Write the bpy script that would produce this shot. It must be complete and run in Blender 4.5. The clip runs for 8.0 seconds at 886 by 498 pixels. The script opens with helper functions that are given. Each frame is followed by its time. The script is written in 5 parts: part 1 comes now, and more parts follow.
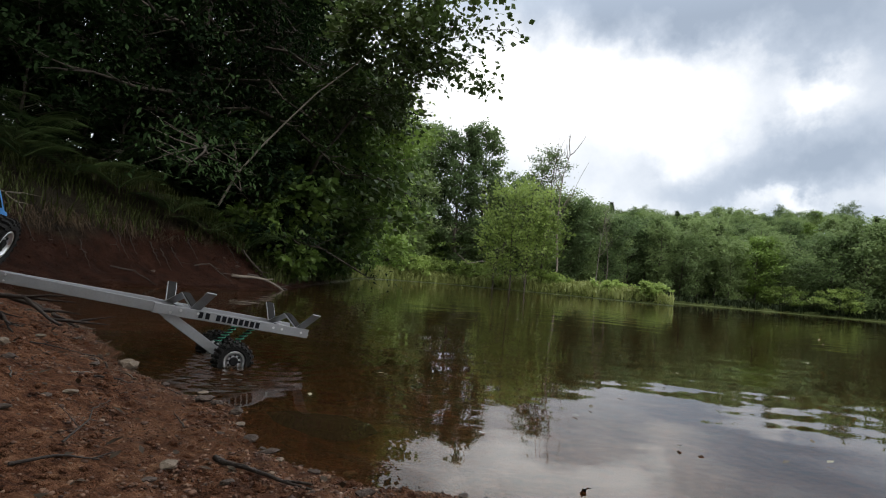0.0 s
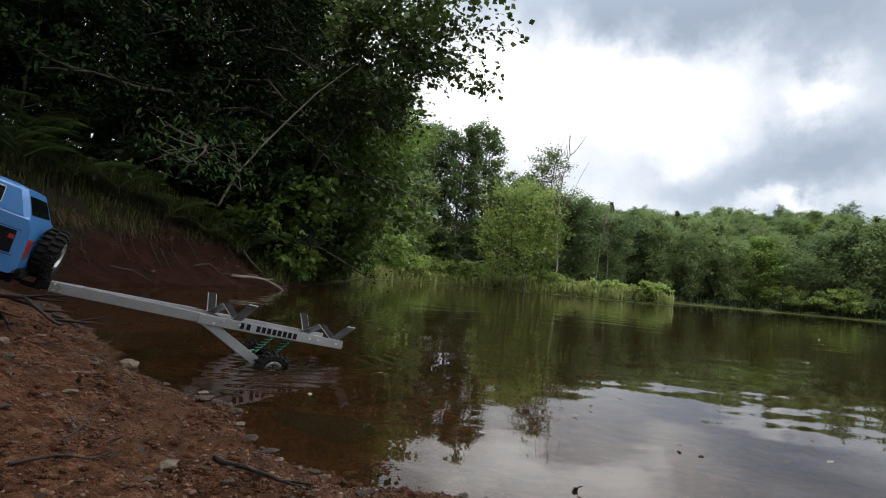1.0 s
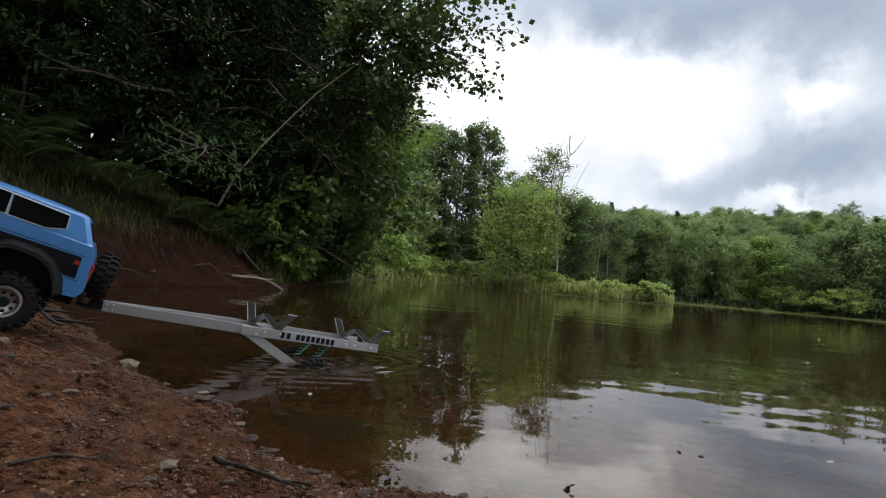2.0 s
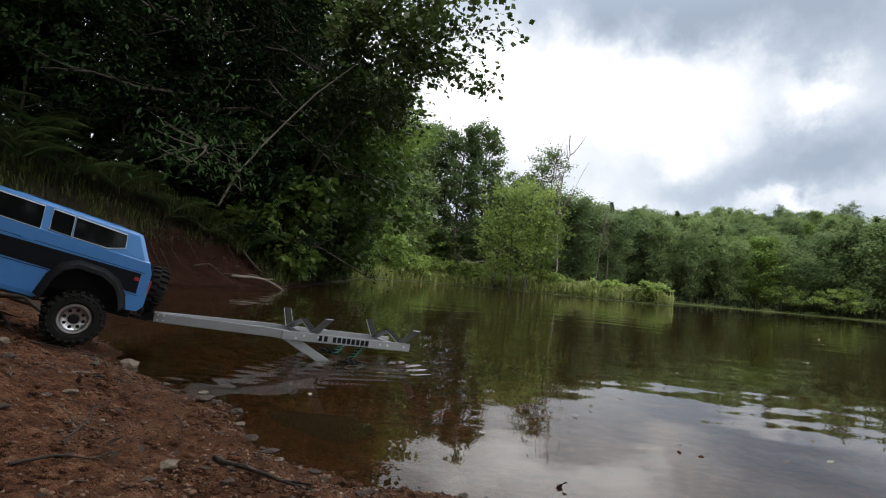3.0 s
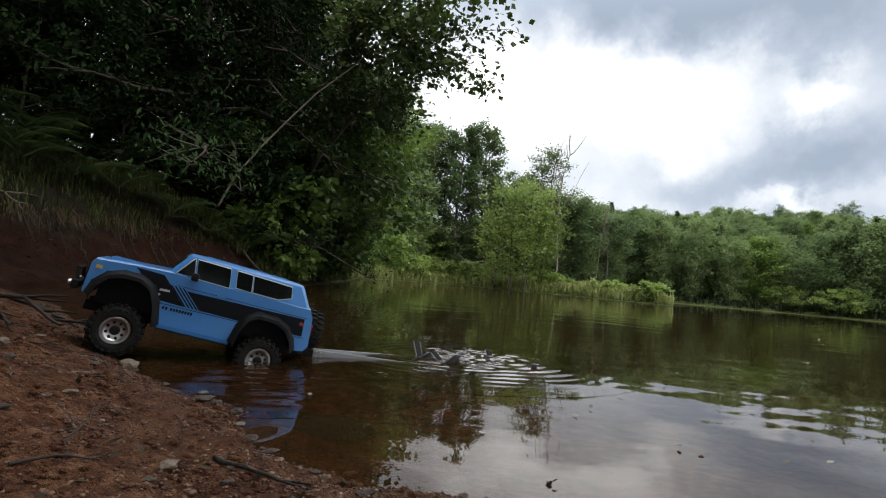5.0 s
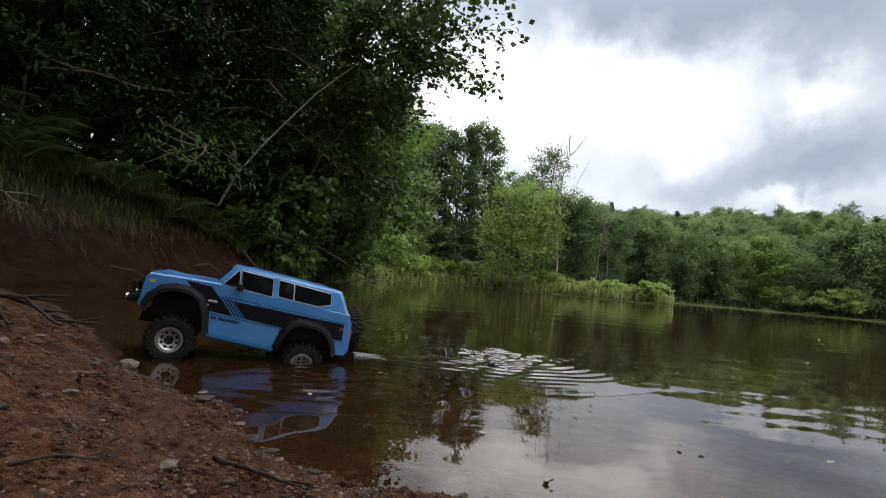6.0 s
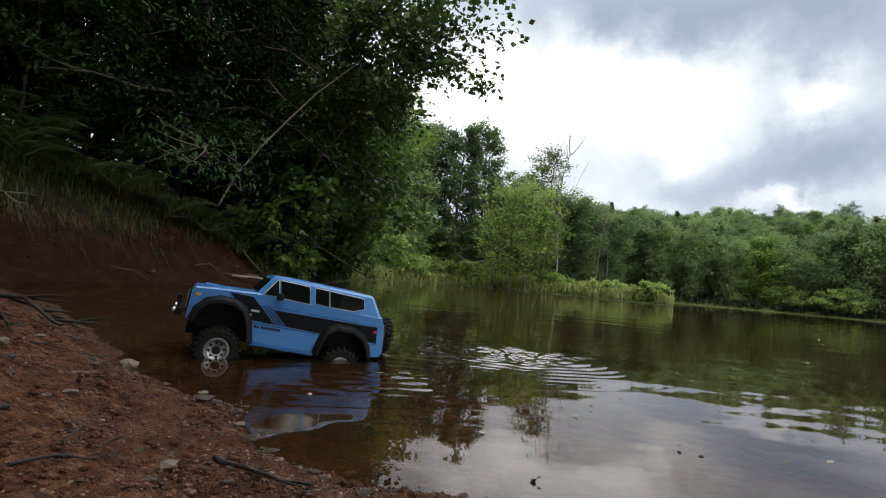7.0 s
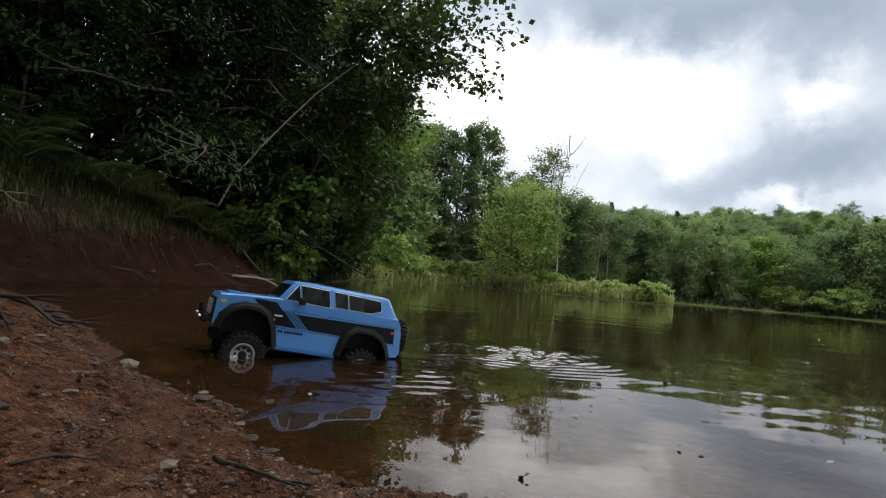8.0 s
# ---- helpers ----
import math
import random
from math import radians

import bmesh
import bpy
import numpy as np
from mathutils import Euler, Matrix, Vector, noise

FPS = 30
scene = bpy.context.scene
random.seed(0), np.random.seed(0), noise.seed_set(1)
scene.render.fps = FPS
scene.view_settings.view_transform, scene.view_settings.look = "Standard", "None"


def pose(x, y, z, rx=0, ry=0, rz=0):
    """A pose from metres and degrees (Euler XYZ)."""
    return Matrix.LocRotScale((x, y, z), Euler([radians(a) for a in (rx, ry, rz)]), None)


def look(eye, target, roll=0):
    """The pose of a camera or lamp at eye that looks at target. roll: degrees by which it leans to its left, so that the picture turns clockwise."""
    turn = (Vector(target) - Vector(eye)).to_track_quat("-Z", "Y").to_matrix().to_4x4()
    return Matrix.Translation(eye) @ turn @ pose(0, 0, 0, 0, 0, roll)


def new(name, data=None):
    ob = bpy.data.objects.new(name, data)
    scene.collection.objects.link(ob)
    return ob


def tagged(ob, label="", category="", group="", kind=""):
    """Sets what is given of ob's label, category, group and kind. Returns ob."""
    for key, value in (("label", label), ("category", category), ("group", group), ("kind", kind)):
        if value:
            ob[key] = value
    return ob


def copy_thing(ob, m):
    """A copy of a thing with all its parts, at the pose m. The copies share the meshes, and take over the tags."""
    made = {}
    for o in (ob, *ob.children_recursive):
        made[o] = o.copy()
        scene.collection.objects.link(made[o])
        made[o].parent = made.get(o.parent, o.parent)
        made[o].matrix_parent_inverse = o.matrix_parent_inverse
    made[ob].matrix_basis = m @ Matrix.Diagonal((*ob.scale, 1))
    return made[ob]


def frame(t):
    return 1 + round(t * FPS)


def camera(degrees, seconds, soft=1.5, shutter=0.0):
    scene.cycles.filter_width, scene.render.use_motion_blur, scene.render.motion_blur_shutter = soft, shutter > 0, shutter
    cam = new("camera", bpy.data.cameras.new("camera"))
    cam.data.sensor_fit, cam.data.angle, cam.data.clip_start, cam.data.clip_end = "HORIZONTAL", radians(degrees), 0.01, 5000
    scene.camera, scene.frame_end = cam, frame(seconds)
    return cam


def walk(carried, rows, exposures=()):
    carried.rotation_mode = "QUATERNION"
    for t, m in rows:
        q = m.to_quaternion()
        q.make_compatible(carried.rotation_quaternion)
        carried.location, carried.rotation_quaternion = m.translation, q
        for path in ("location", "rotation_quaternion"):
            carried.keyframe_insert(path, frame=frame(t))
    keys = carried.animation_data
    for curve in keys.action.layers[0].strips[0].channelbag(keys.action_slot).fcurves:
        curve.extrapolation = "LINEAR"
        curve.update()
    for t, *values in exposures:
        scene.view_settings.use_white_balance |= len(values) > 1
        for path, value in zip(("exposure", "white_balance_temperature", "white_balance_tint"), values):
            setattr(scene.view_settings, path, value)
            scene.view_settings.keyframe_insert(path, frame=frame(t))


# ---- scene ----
cam = camera(80, 8.0, 1.05)

# ---------------------------------------------------------------- camera
EYE = (0.002, 0.003, 0.243)
AIM = Vector((0.0, math.cos(radians(3.187)), math.sin(radians(3.187))))
VIEW = look(EYE, Vector(EYE) + AIM * 10.0, 5.1)
walk(cam, [(0.0, VIEW), (8.0, VIEW)], [(0.0, 0.36), (8.0, 0.36)])


# ---------------------------------------------------------------- node helpers
def material(name):
    m = bpy.data.materials.new(name)
    m.use_nodes = True
    m.node_tree.nodes.clear()
    out = m.node_tree.nodes.new("ShaderNodeOutputMaterial")
    return m, m.node_tree, out


def node(tree, kind, links=None, **values):
    """A node with its properties or input values set, and its inputs linked."""
    n = tree.nodes.new(kind)
    for key, value in values.items():
        slot = key.replace("_", " ")
        if slot.isdigit():
            n.inputs[int(slot)].default_value = value
        elif key in n.bl_rna.properties:
            setattr(n, key, value)
        else:
            n.inputs[slot].default_value = value
    for slot, source in (links or {}).items():
        tree.links.new(source, n.inputs[slot])
    return n


def ramp(tree, source, stops):
    n = node(tree, "ShaderNodeValToRGB", {"Fac": source})
    el = n.color_ramp.elements
    while len(el) < len(stops):
        el.new(0.5)
    for e, (at, col) in zip(el, stops):
        e.position = at
        e.color = (*col, 1) if len(col) == 3 else col
    return n.outputs["Color"]


def grey(v):
    return (v, v, v)


def noise_tex(tree, coords, scale, detail=4.0, rough=0.55):
    return node(tree, "ShaderNodeTexNoise", {"Vector": coords}, Scale=scale, Detail=detail, Roughness=rough).outputs["Fac"]


# ---------------------------------------------------------------- world and sun
def make_world():
    w = bpy.data.worlds.new("sky")
    scene.world = w
    w.use_nodes = True
    t = w.node_tree
    t.nodes.clear()
    out = t.nodes.new("ShaderNodeOutputWorld")
    sky = node(t, "ShaderNodeTexSky", sky_type="NISHITA", sun_disc=False, sun_elevation=radians(45), sun_rotation=radians(152))
    geo = node(t, "ShaderNodeTexCoord")
    d = geo.outputs["Generated"]
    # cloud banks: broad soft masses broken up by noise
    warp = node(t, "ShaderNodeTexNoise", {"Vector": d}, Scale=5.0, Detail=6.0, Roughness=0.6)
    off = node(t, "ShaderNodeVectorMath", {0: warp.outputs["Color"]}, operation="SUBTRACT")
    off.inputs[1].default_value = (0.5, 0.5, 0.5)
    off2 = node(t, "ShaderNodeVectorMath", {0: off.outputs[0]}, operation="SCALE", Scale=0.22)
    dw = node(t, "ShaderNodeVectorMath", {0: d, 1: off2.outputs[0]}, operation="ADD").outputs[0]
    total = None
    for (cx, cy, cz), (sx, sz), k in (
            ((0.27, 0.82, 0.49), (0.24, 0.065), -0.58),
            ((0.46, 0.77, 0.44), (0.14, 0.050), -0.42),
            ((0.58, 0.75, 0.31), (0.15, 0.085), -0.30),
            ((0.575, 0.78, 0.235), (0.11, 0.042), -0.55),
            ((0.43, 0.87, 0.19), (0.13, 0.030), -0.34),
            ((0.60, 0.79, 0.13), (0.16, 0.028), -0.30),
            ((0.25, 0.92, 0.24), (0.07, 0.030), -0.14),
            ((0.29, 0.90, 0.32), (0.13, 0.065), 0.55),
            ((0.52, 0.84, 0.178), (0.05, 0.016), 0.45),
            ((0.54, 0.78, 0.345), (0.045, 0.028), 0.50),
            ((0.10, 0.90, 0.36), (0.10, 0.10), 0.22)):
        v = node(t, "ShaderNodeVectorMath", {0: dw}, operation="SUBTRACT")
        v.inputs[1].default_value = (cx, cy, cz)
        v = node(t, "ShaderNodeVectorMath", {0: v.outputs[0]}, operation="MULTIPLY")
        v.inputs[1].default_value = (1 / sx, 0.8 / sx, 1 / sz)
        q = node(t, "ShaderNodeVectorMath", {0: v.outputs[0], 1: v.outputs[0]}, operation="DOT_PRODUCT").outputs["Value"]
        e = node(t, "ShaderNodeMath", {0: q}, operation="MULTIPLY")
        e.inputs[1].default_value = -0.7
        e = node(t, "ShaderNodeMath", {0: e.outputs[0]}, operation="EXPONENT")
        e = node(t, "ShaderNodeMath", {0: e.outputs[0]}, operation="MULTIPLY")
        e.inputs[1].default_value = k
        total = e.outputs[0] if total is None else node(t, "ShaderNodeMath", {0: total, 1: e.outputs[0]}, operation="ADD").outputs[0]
    fine = noise_tex(t, d, 4.2, 7.0, 0.55)
    fine = node(t, "ShaderNodeMath", {0: fine}, operation="SUBTRACT")
    fine.inputs[1].default_value = 0.5
    fine = node(t, "ShaderNodeMath", {0: fine.outputs[0]}, operation="MULTIPLY")
    fine.inputs[1].default_value = 0.9
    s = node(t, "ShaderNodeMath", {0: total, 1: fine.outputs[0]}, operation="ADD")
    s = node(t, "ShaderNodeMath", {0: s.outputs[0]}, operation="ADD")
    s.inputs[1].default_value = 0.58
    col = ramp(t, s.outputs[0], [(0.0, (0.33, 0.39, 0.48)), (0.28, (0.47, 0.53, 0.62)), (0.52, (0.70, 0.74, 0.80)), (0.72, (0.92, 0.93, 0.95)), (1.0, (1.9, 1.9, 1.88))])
    zed = node(t, "ShaderNodeSeparateXYZ", {0: d}).outputs["Z"]
    lum = node(t, "ShaderNodeMapRange", {0: zed})
    lum.inputs[1].default_value, lum.inputs[2].default_value, lum.inputs[3].default_value, lum.inputs[4].default_value = 0.45, 0.95, 1.0, 3.0
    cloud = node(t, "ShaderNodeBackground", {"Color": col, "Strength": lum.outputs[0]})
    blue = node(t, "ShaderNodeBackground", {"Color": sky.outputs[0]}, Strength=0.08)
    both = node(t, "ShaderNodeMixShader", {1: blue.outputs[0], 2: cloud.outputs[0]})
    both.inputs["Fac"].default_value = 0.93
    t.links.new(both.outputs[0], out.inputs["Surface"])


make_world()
sun = new("sun", bpy.data.lights.new("sun", "SUN"))
sun.data.energy, sun.data.angle, sun.data.color = 2.1, radians(25), (1.0, 0.96, 0.9)
sun.matrix_world = look((7, -13, 14.8), (0, 0, 0))


# ---------------------------------------------------------------- materials
def principled(name, colour, roughness=0.6, metallic=0.0, vary=0.15, scale=20.0, bump=0.0, bump_scale=60.0, coat=0.0, specular=0.5):
    """A plain surface with two scales of variation and a fine relief."""
    m, t, out = material(name)
    co = node(t, "ShaderNodeTexCoord").outputs["Object"]
    a = noise_tex(t, co, scale, 5.0)
    b = noise_tex(t, co, scale * 9, 3.0)
    mix = node(t, "ShaderNodeMath", {0: a, 1: b}, operation="ADD")
    low = tuple(c * (1 - vary) for c in colour)
    high = tuple(min(1.0, c * (1 + vary)) for c in colour)
    col = ramp(t, node(t, "ShaderNodeMath", {0: mix.outputs[0]}, operation="MULTIPLY", **{"1": 0.5}).outputs[0], [(0.3, low), (0.7, high)])
    p = node(t, "ShaderNodeBsdfPrincipled", {"Base Color": col}, Roughness=roughness, Metallic=metallic)
    p.inputs["Coat Weight"].default_value = coat
    p.inputs["Coat Roughness"].default_value = 0.10
    p.inputs["Specular IOR Level"].default_value = specular
    if bump:
        bt = noise_tex(t, co, bump_scale, 5.0, 0.65)
        bn = node(t, "ShaderNodeBump", {"Height": bt}, Strength=bump, Distance=0.01)
        t.links.new(bn.outputs[0], p.inputs["Normal"])
    t.links.new(p.outputs[0], out.inputs["Surface"])
    return m


def leaf_material(name, dark, light, translucent=0.3, gloss=0.45, shine=0.35):
    m, t, out = material(name)
    geo = node(t, "ShaderNodeNewGeometry")
    info = node(t, "ShaderNodeObjectInfo")
    co = node(t, "ShaderNodeTexCoord").outputs["Object"]
    big = noise_tex(t, co, 1.3, 2.0)
    f = node(t, "ShaderNodeMath", {0: geo.outputs["Random Per Island"], 1: big}, operation="ADD")
    f = node(t, "ShaderNodeMath", {0: f.outputs[0], 1: info.outputs["Random"]}, operation="MULTIPLY_ADD")
    f.inputs[1].default_value = 0.5
    t.links.new(info.outputs["Random"], f.inputs[2])
    f = node(t, "ShaderNodeMath", {0: f.outputs[0]}, operation="MULTIPLY", **{"1": 0.62})
    mid = tuple((a + b) / 2 for a, b in zip(dark, light))
    col = ramp(t, f.outputs[0], [(0.15, dark), (0.5, mid), (0.9, light)])
    p = node(t, "ShaderNodeBsdfPrincipled", {"Base Color": col}, Roughness=gloss)
    p.inputs["Specular IOR Level"].default_value = shine
    tr = node(t, "ShaderNodeBsdfTranslucent", {"Color": col})
    mx = node(t, "ShaderNodeMixShader", {1: p.outputs[0], 2: tr.outputs[0]})
    mx.inputs["Fac"].default_value = translucent
    t.links.new(mx.outputs[0], out.inputs["Surface"])
    return m


def ground_material():
    """Wet red sand at the water's edge, grit above, dark silt on the bed standing in for light lost with depth, leaf
    litter under the trees.
    """
    m, t, out = material("sand and earth")
    co = node(t, "ShaderNodeTexCoord").outputs["Object"]
    sep = node(t, "ShaderNodeSeparateXYZ", {0: co})
    a = noise_tex(t, co, 9.0, 8.0, 0.65)
    b = noise_tex(t, co, 140.0, 4.0, 0.7)
    c = noise_tex(t, co, 1.1, 5.0)
    g = node(t, "ShaderNodeMix", {2: a, 3: b}, data_type="FLOAT")
    g.inputs[0].default_value = 0.45
    crumb_shade = noise_tex(t, co, 38.0, 6.0, 0.75)
    g = node(t, "ShaderNodeMix", {2: g.outputs[0], 3: crumb_shade}, data_type="FLOAT")
    g.inputs[0].default_value = 0.5
    # sand tones; the darkest stops paint the small shadows between crumbs
    sand = ramp(t, g.outputs[0], [(0.40, (0.030, 0.011, 0.005)), (0.47, (0.118, 0.047, 0.023)), (0.53, (0.195, 0.085, 0.042)), (0.62, (0.33, 0.172, 0.096))])
    # red clay with the shade of the trees mixed into its colour
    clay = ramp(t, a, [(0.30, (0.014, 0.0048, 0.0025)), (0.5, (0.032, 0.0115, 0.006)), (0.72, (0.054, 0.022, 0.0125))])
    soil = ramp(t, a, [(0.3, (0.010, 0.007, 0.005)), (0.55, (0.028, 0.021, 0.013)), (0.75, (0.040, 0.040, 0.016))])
    silt = ramp(t, a, [(0.3, (0.022, 0.012, 0.006)), (0.7, (0.060, 0.036, 0.018))])
    # clay belongs to the cove and the bank behind it, darkened for the tree shade there
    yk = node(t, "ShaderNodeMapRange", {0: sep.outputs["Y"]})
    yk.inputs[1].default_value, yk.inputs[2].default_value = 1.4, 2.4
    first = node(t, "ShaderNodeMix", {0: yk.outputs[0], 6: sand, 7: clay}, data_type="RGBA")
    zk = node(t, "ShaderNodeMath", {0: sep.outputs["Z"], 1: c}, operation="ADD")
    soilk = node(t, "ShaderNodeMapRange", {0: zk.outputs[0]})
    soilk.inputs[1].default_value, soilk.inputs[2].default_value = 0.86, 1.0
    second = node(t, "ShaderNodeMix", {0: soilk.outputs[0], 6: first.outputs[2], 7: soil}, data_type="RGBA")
    fark = node(t, "ShaderNodeMapRange", {0: sep.outputs["Y"]})
    fark.inputs[1].default_value, fark.inputs[2].default_value = 8.0, 13.0
    meadow_col = ramp(t, a, [(0.3, (0.020, 0.026, 0.008)), (0.55, (0.055, 0.070, 0.020)), (0.75, (0.09, 0.085, 0.035))])
    second = node(t, "ShaderNodeMix", {0: fark.outputs[0], 6: second.outputs[2], 7: meadow_col}, data_type="RGBA")
    # bed goes to dark silt with depth, in place of light the water absorbs
    depth_dimk = node(t, "ShaderNodeMapRange", {0: sep.outputs["Z"]})
    depth_dimk.inputs[1].default_value, depth_dimk.inputs[2].default_value = -0.05, -0.32
    third = node(t, "ShaderNodeMix", {0: depth_dimk.outputs[0], 6: second.outputs[2], 7: silt}, data_type="RGBA")
    wet = node(t, "ShaderNodeMapRange", {0: node(t, "ShaderNodeMath", {0: sep.outputs["Z"], 1: node(t, "ShaderNodeMath", {0: a}, operation="MULTIPLY", **{"1": -0.03}).outputs[0]}, operation="ADD").outputs[0]})
    wet.inputs[1].default_value, wet.inputs[2].default_value = -0.01, 0.03
    wet.inputs[3].default_value, wet.inputs[4].default_value = 0.28, 0.85
    crumb = noise_tex(t, co, 46.0, 5.0, 0.7)
    h = node(t, "ShaderNodeMath", {0: a, 1: b}, operation="ADD")
    h = node(t, "ShaderNodeMath", {0: crumb, 2: h.outputs[0]}, operation="MULTIPLY_ADD")
    h.inputs[1].default_value = 1.5
    bn = node(t, "ShaderNodeBump", {"Height": h.outputs[0]}, Strength=1.0, Distance=0.026)
    p = node(t, "ShaderNodeBsdfPrincipled", {"Base Color": third.outputs[2], "Roughness": wet.outputs[0], "Normal": bn.outputs[0]})
    p.inputs["Specular IOR Level"].default_value = 0.12
    t.links.new(p.outputs[0], out.inputs["Surface"])
    return m


def water_material(name="lake water", wave=1.0, body=True):
    """Brown lake water: mirror gloss by Fresnel over a bending, tinted and slightly cloudy body, with calm ripples."""
    m, t, out = material(name)
    co = node(t, "ShaderNodeTexCoord").outputs["Object"]
    mp = node(t, "ShaderNodeMapping", {0: co})
    mp.inputs["Scale"].default_value = (0.55, 1.0, 1.0)
    mp.inputs["Rotation"].default_value = (0, 0, radians(-12))
    n1 = noise_tex(t, mp.outputs[0], 3.2, 2.0, 0.5)
    n2 = noise_tex(t, mp.outputs[0], 22.0, 2.0, 0.5)
    patch = noise_tex(t, co, 0.35, 2.0)
    pk = node(t, "ShaderNodeMapRange", {0: patch})
    pk.inputs[1].default_value, pk.inputs[2].default_value = 0.42, 0.62
    small = node(t, "ShaderNodeMath", {0: n2, 1: pk.outputs[0]}, operation="MULTIPLY")
    small = node(t, "ShaderNodeMath", {0: small.outputs[0]}, operation="MULTIPLY", **{"1": 0.05})
    hsum = node(t, "ShaderNodeMath", {0: n1, 1: small.outputs[0]}, operation="ADD")
    bn = node(t, "ShaderNodeBump", {"Height": hsum.outputs[0]}, Strength=0.42 * wave, Distance=0.012)
    fr = node(t, "ShaderNodeFresnel", {"Normal": bn.outputs[0]}, IOR=1.34)
    gl = node(t, "ShaderNodeBsdfGlossy", {"Normal": bn.outputs[0]}, Roughness=0.0)
    gl.inputs["Color"].default_value = (0.95, 0.95, 0.95, 1)
    if body:
        clear = node(t, "ShaderNodeBsdfRefraction", {"Normal": bn.outputs[0]}, IOR=1.33, Roughness=0.0)
        clear.inputs["Color"].default_value = (0.72, 0.50, 0.33, 1)
        cloudy = node(t, "ShaderNodeBsdfDiffuse")
        cloudy.inputs["Color"].default_value = (0.090, 0.062, 0.028, 1)
        tr = node(t, "ShaderNodeMixShader", {1: clear.outputs[0], 2: cloudy.outputs[0]})
        tr.inputs["Fac"].default_value = 0.15
    else:
        tr = node(t, "ShaderNodeBsdfTransparent")
    mx = node(t, "ShaderNodeMixShader", {0: fr.outputs[0], 1: tr.outputs[0], 2: gl.outputs[0]})
    t.links.new(mx.outputs[0], out.inputs["Surface"])
    return m


def grit_material():
    m, t, out = material("grit")
    rnd = node(t, "ShaderNodeNewGeometry").outputs["Random Per Island"]
    col = ramp(t, rnd, [(0.0, (0.030, 0.013, 0.007)), (0.35, (0.095, 0.044, 0.024)), (0.75, (0.150, 0.074, 0.040)), (0.97, (0.175, 0.095, 0.055)), (1.0, (0.24, 0.165, 0.115))])
    p = node(t, "ShaderNodeBsdfPrincipled", {"Base Color": col}, Roughness=0.75)
    t.links.new(p.outputs[0], out.inputs["Surface"])
    return m


GRIT = grit_material()
GROUND = ground_material()
WATER = water_material()
BARK = principled("dark bark", (0.045, 0.036, 0.028), 0.9, vary=0.4, scale=8, bump=0.8, bump_scale=40)
PALE_BARK = principled("pale birch bark", (0.11, 0.098, 0.08), 0.8, vary=0.45, scale=6, bump=0.5, bump_scale=30)
GREY_WOOD = principled("weathered grey wood", (0.13, 0.11, 0.09), 0.85, vary=0.3, scale=10, bump=0.6)
# near-black green: the shade inside the wood is put into the leaf colour
SHADED_LEAVES = leaf_material("needles darkened for shade", (0.007, 0.016, 0.006), (0.024, 0.046, 0.015), 0.15, 0.85, 0.08)
MAPLE = leaf_material("maple leaves", (0.038, 0.070, 0.015), (0.135, 0.210, 0.042), 0.42)
BIRCH = leaf_material("birch leaves", (0.025, 0.045, 0.012), (0.075, 0.115, 0.030), 0.35)
# lighter and bluer than the leaves: the haze of distance is in the colour
HAZY_GREEN = leaf_material("wood foliage paled for haze", (0.085, 0.128, 0.050), (0.175, 0.238, 0.092), 0.6, 0.65)
YOUNG = leaf_material("young bright leaves", (0.140, 0.200, 0.046), (0.255, 0.340, 0.095), 0.58, 0.5)
# dry grass toned down so its colour carries the bank's shade
DIM_DRY = leaf_material("dry grass dimmed for shade", (0.018, 0.011, 0.006), (0.070, 0.046, 0.026), 0.2, 0.7)
LITTER = leaf_material("fallen leaf", (0.16, 0.12, 0.07), (0.40, 0.36, 0.25), 0.2, 0.5)
# green lowered to hold the shade on the bank
DIM_GRASS = leaf_material("bank grass dimmed for shade", (0.014, 0.022, 0.007), (0.056, 0.068, 0.020), 0.25, 0.7, 0.15)
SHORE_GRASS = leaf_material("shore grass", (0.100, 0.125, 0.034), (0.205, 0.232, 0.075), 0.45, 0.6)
# ferns painted darker in place of the shade under the boughs
DIM_FERN = leaf_material("fern fronds dimmed for shade", (0.024, 0.046, 0.015), (0.082, 0.120, 0.042), 0.3, 0.6, 0.2)
BLUE = principled("sky blue paint", (0.046, 0.188, 0.455), 0.35, vary=0.05, scale=8, coat=0.5)
BLACK = principled("black plastic", (0.007, 0.007, 0.0075), 0.6, specular=0.18, vary=0.25, scale=30, bump=0.1, bump_scale=300)
DECAL = principled("black decal", (0.005, 0.0055, 0.008), 0.5, vary=0.1, specular=0.15)
RUBBER = principled("tyre rubber", (0.011, 0.010, 0.009), 0.85, specular=0.25, vary=0.4, scale=40, bump=0.3, bump_scale=200)
CHROME = principled("satin alloy", (0.62, 0.62, 0.62), 0.32, 1.0, vary=0.12, scale=60)
GLASS = principled("smoked window", (0.005, 0.0055, 0.006), 0.06, vary=0.1, specular=0.35)
TRIM = principled("pale trim", (0.52, 0.52, 0.50), 0.35, 0.3, vary=0.1, scale=40)
AMBER = principled("amber lens", (0.42, 0.30, 0.05), 0.3, coat=0.5)
RED = principled("red lens", (0.30, 0.015, 0.012), 0.3, coat=0.5)
LENS = principled("clear lens", (0.45, 0.47, 0.5), 0.08, 0.3, coat=0.8)
SPRING = principled("green spring wire", (0.02, 0.22, 0.13), 0.4, coat=0.3)
RIPPLE = water_material("rippled water", 0.5, body=False)
STONE = principled("brown stone", (0.060, 0.040, 0.029), 0.85, vary=0.4, scale=30, bump=0.5, bump_scale=120)
PALE_STONE = principled("pale stone", (0.16, 0.12, 0.085), 0.8, vary=0.3, scale=35, bump=0.4, bump_scale=120)
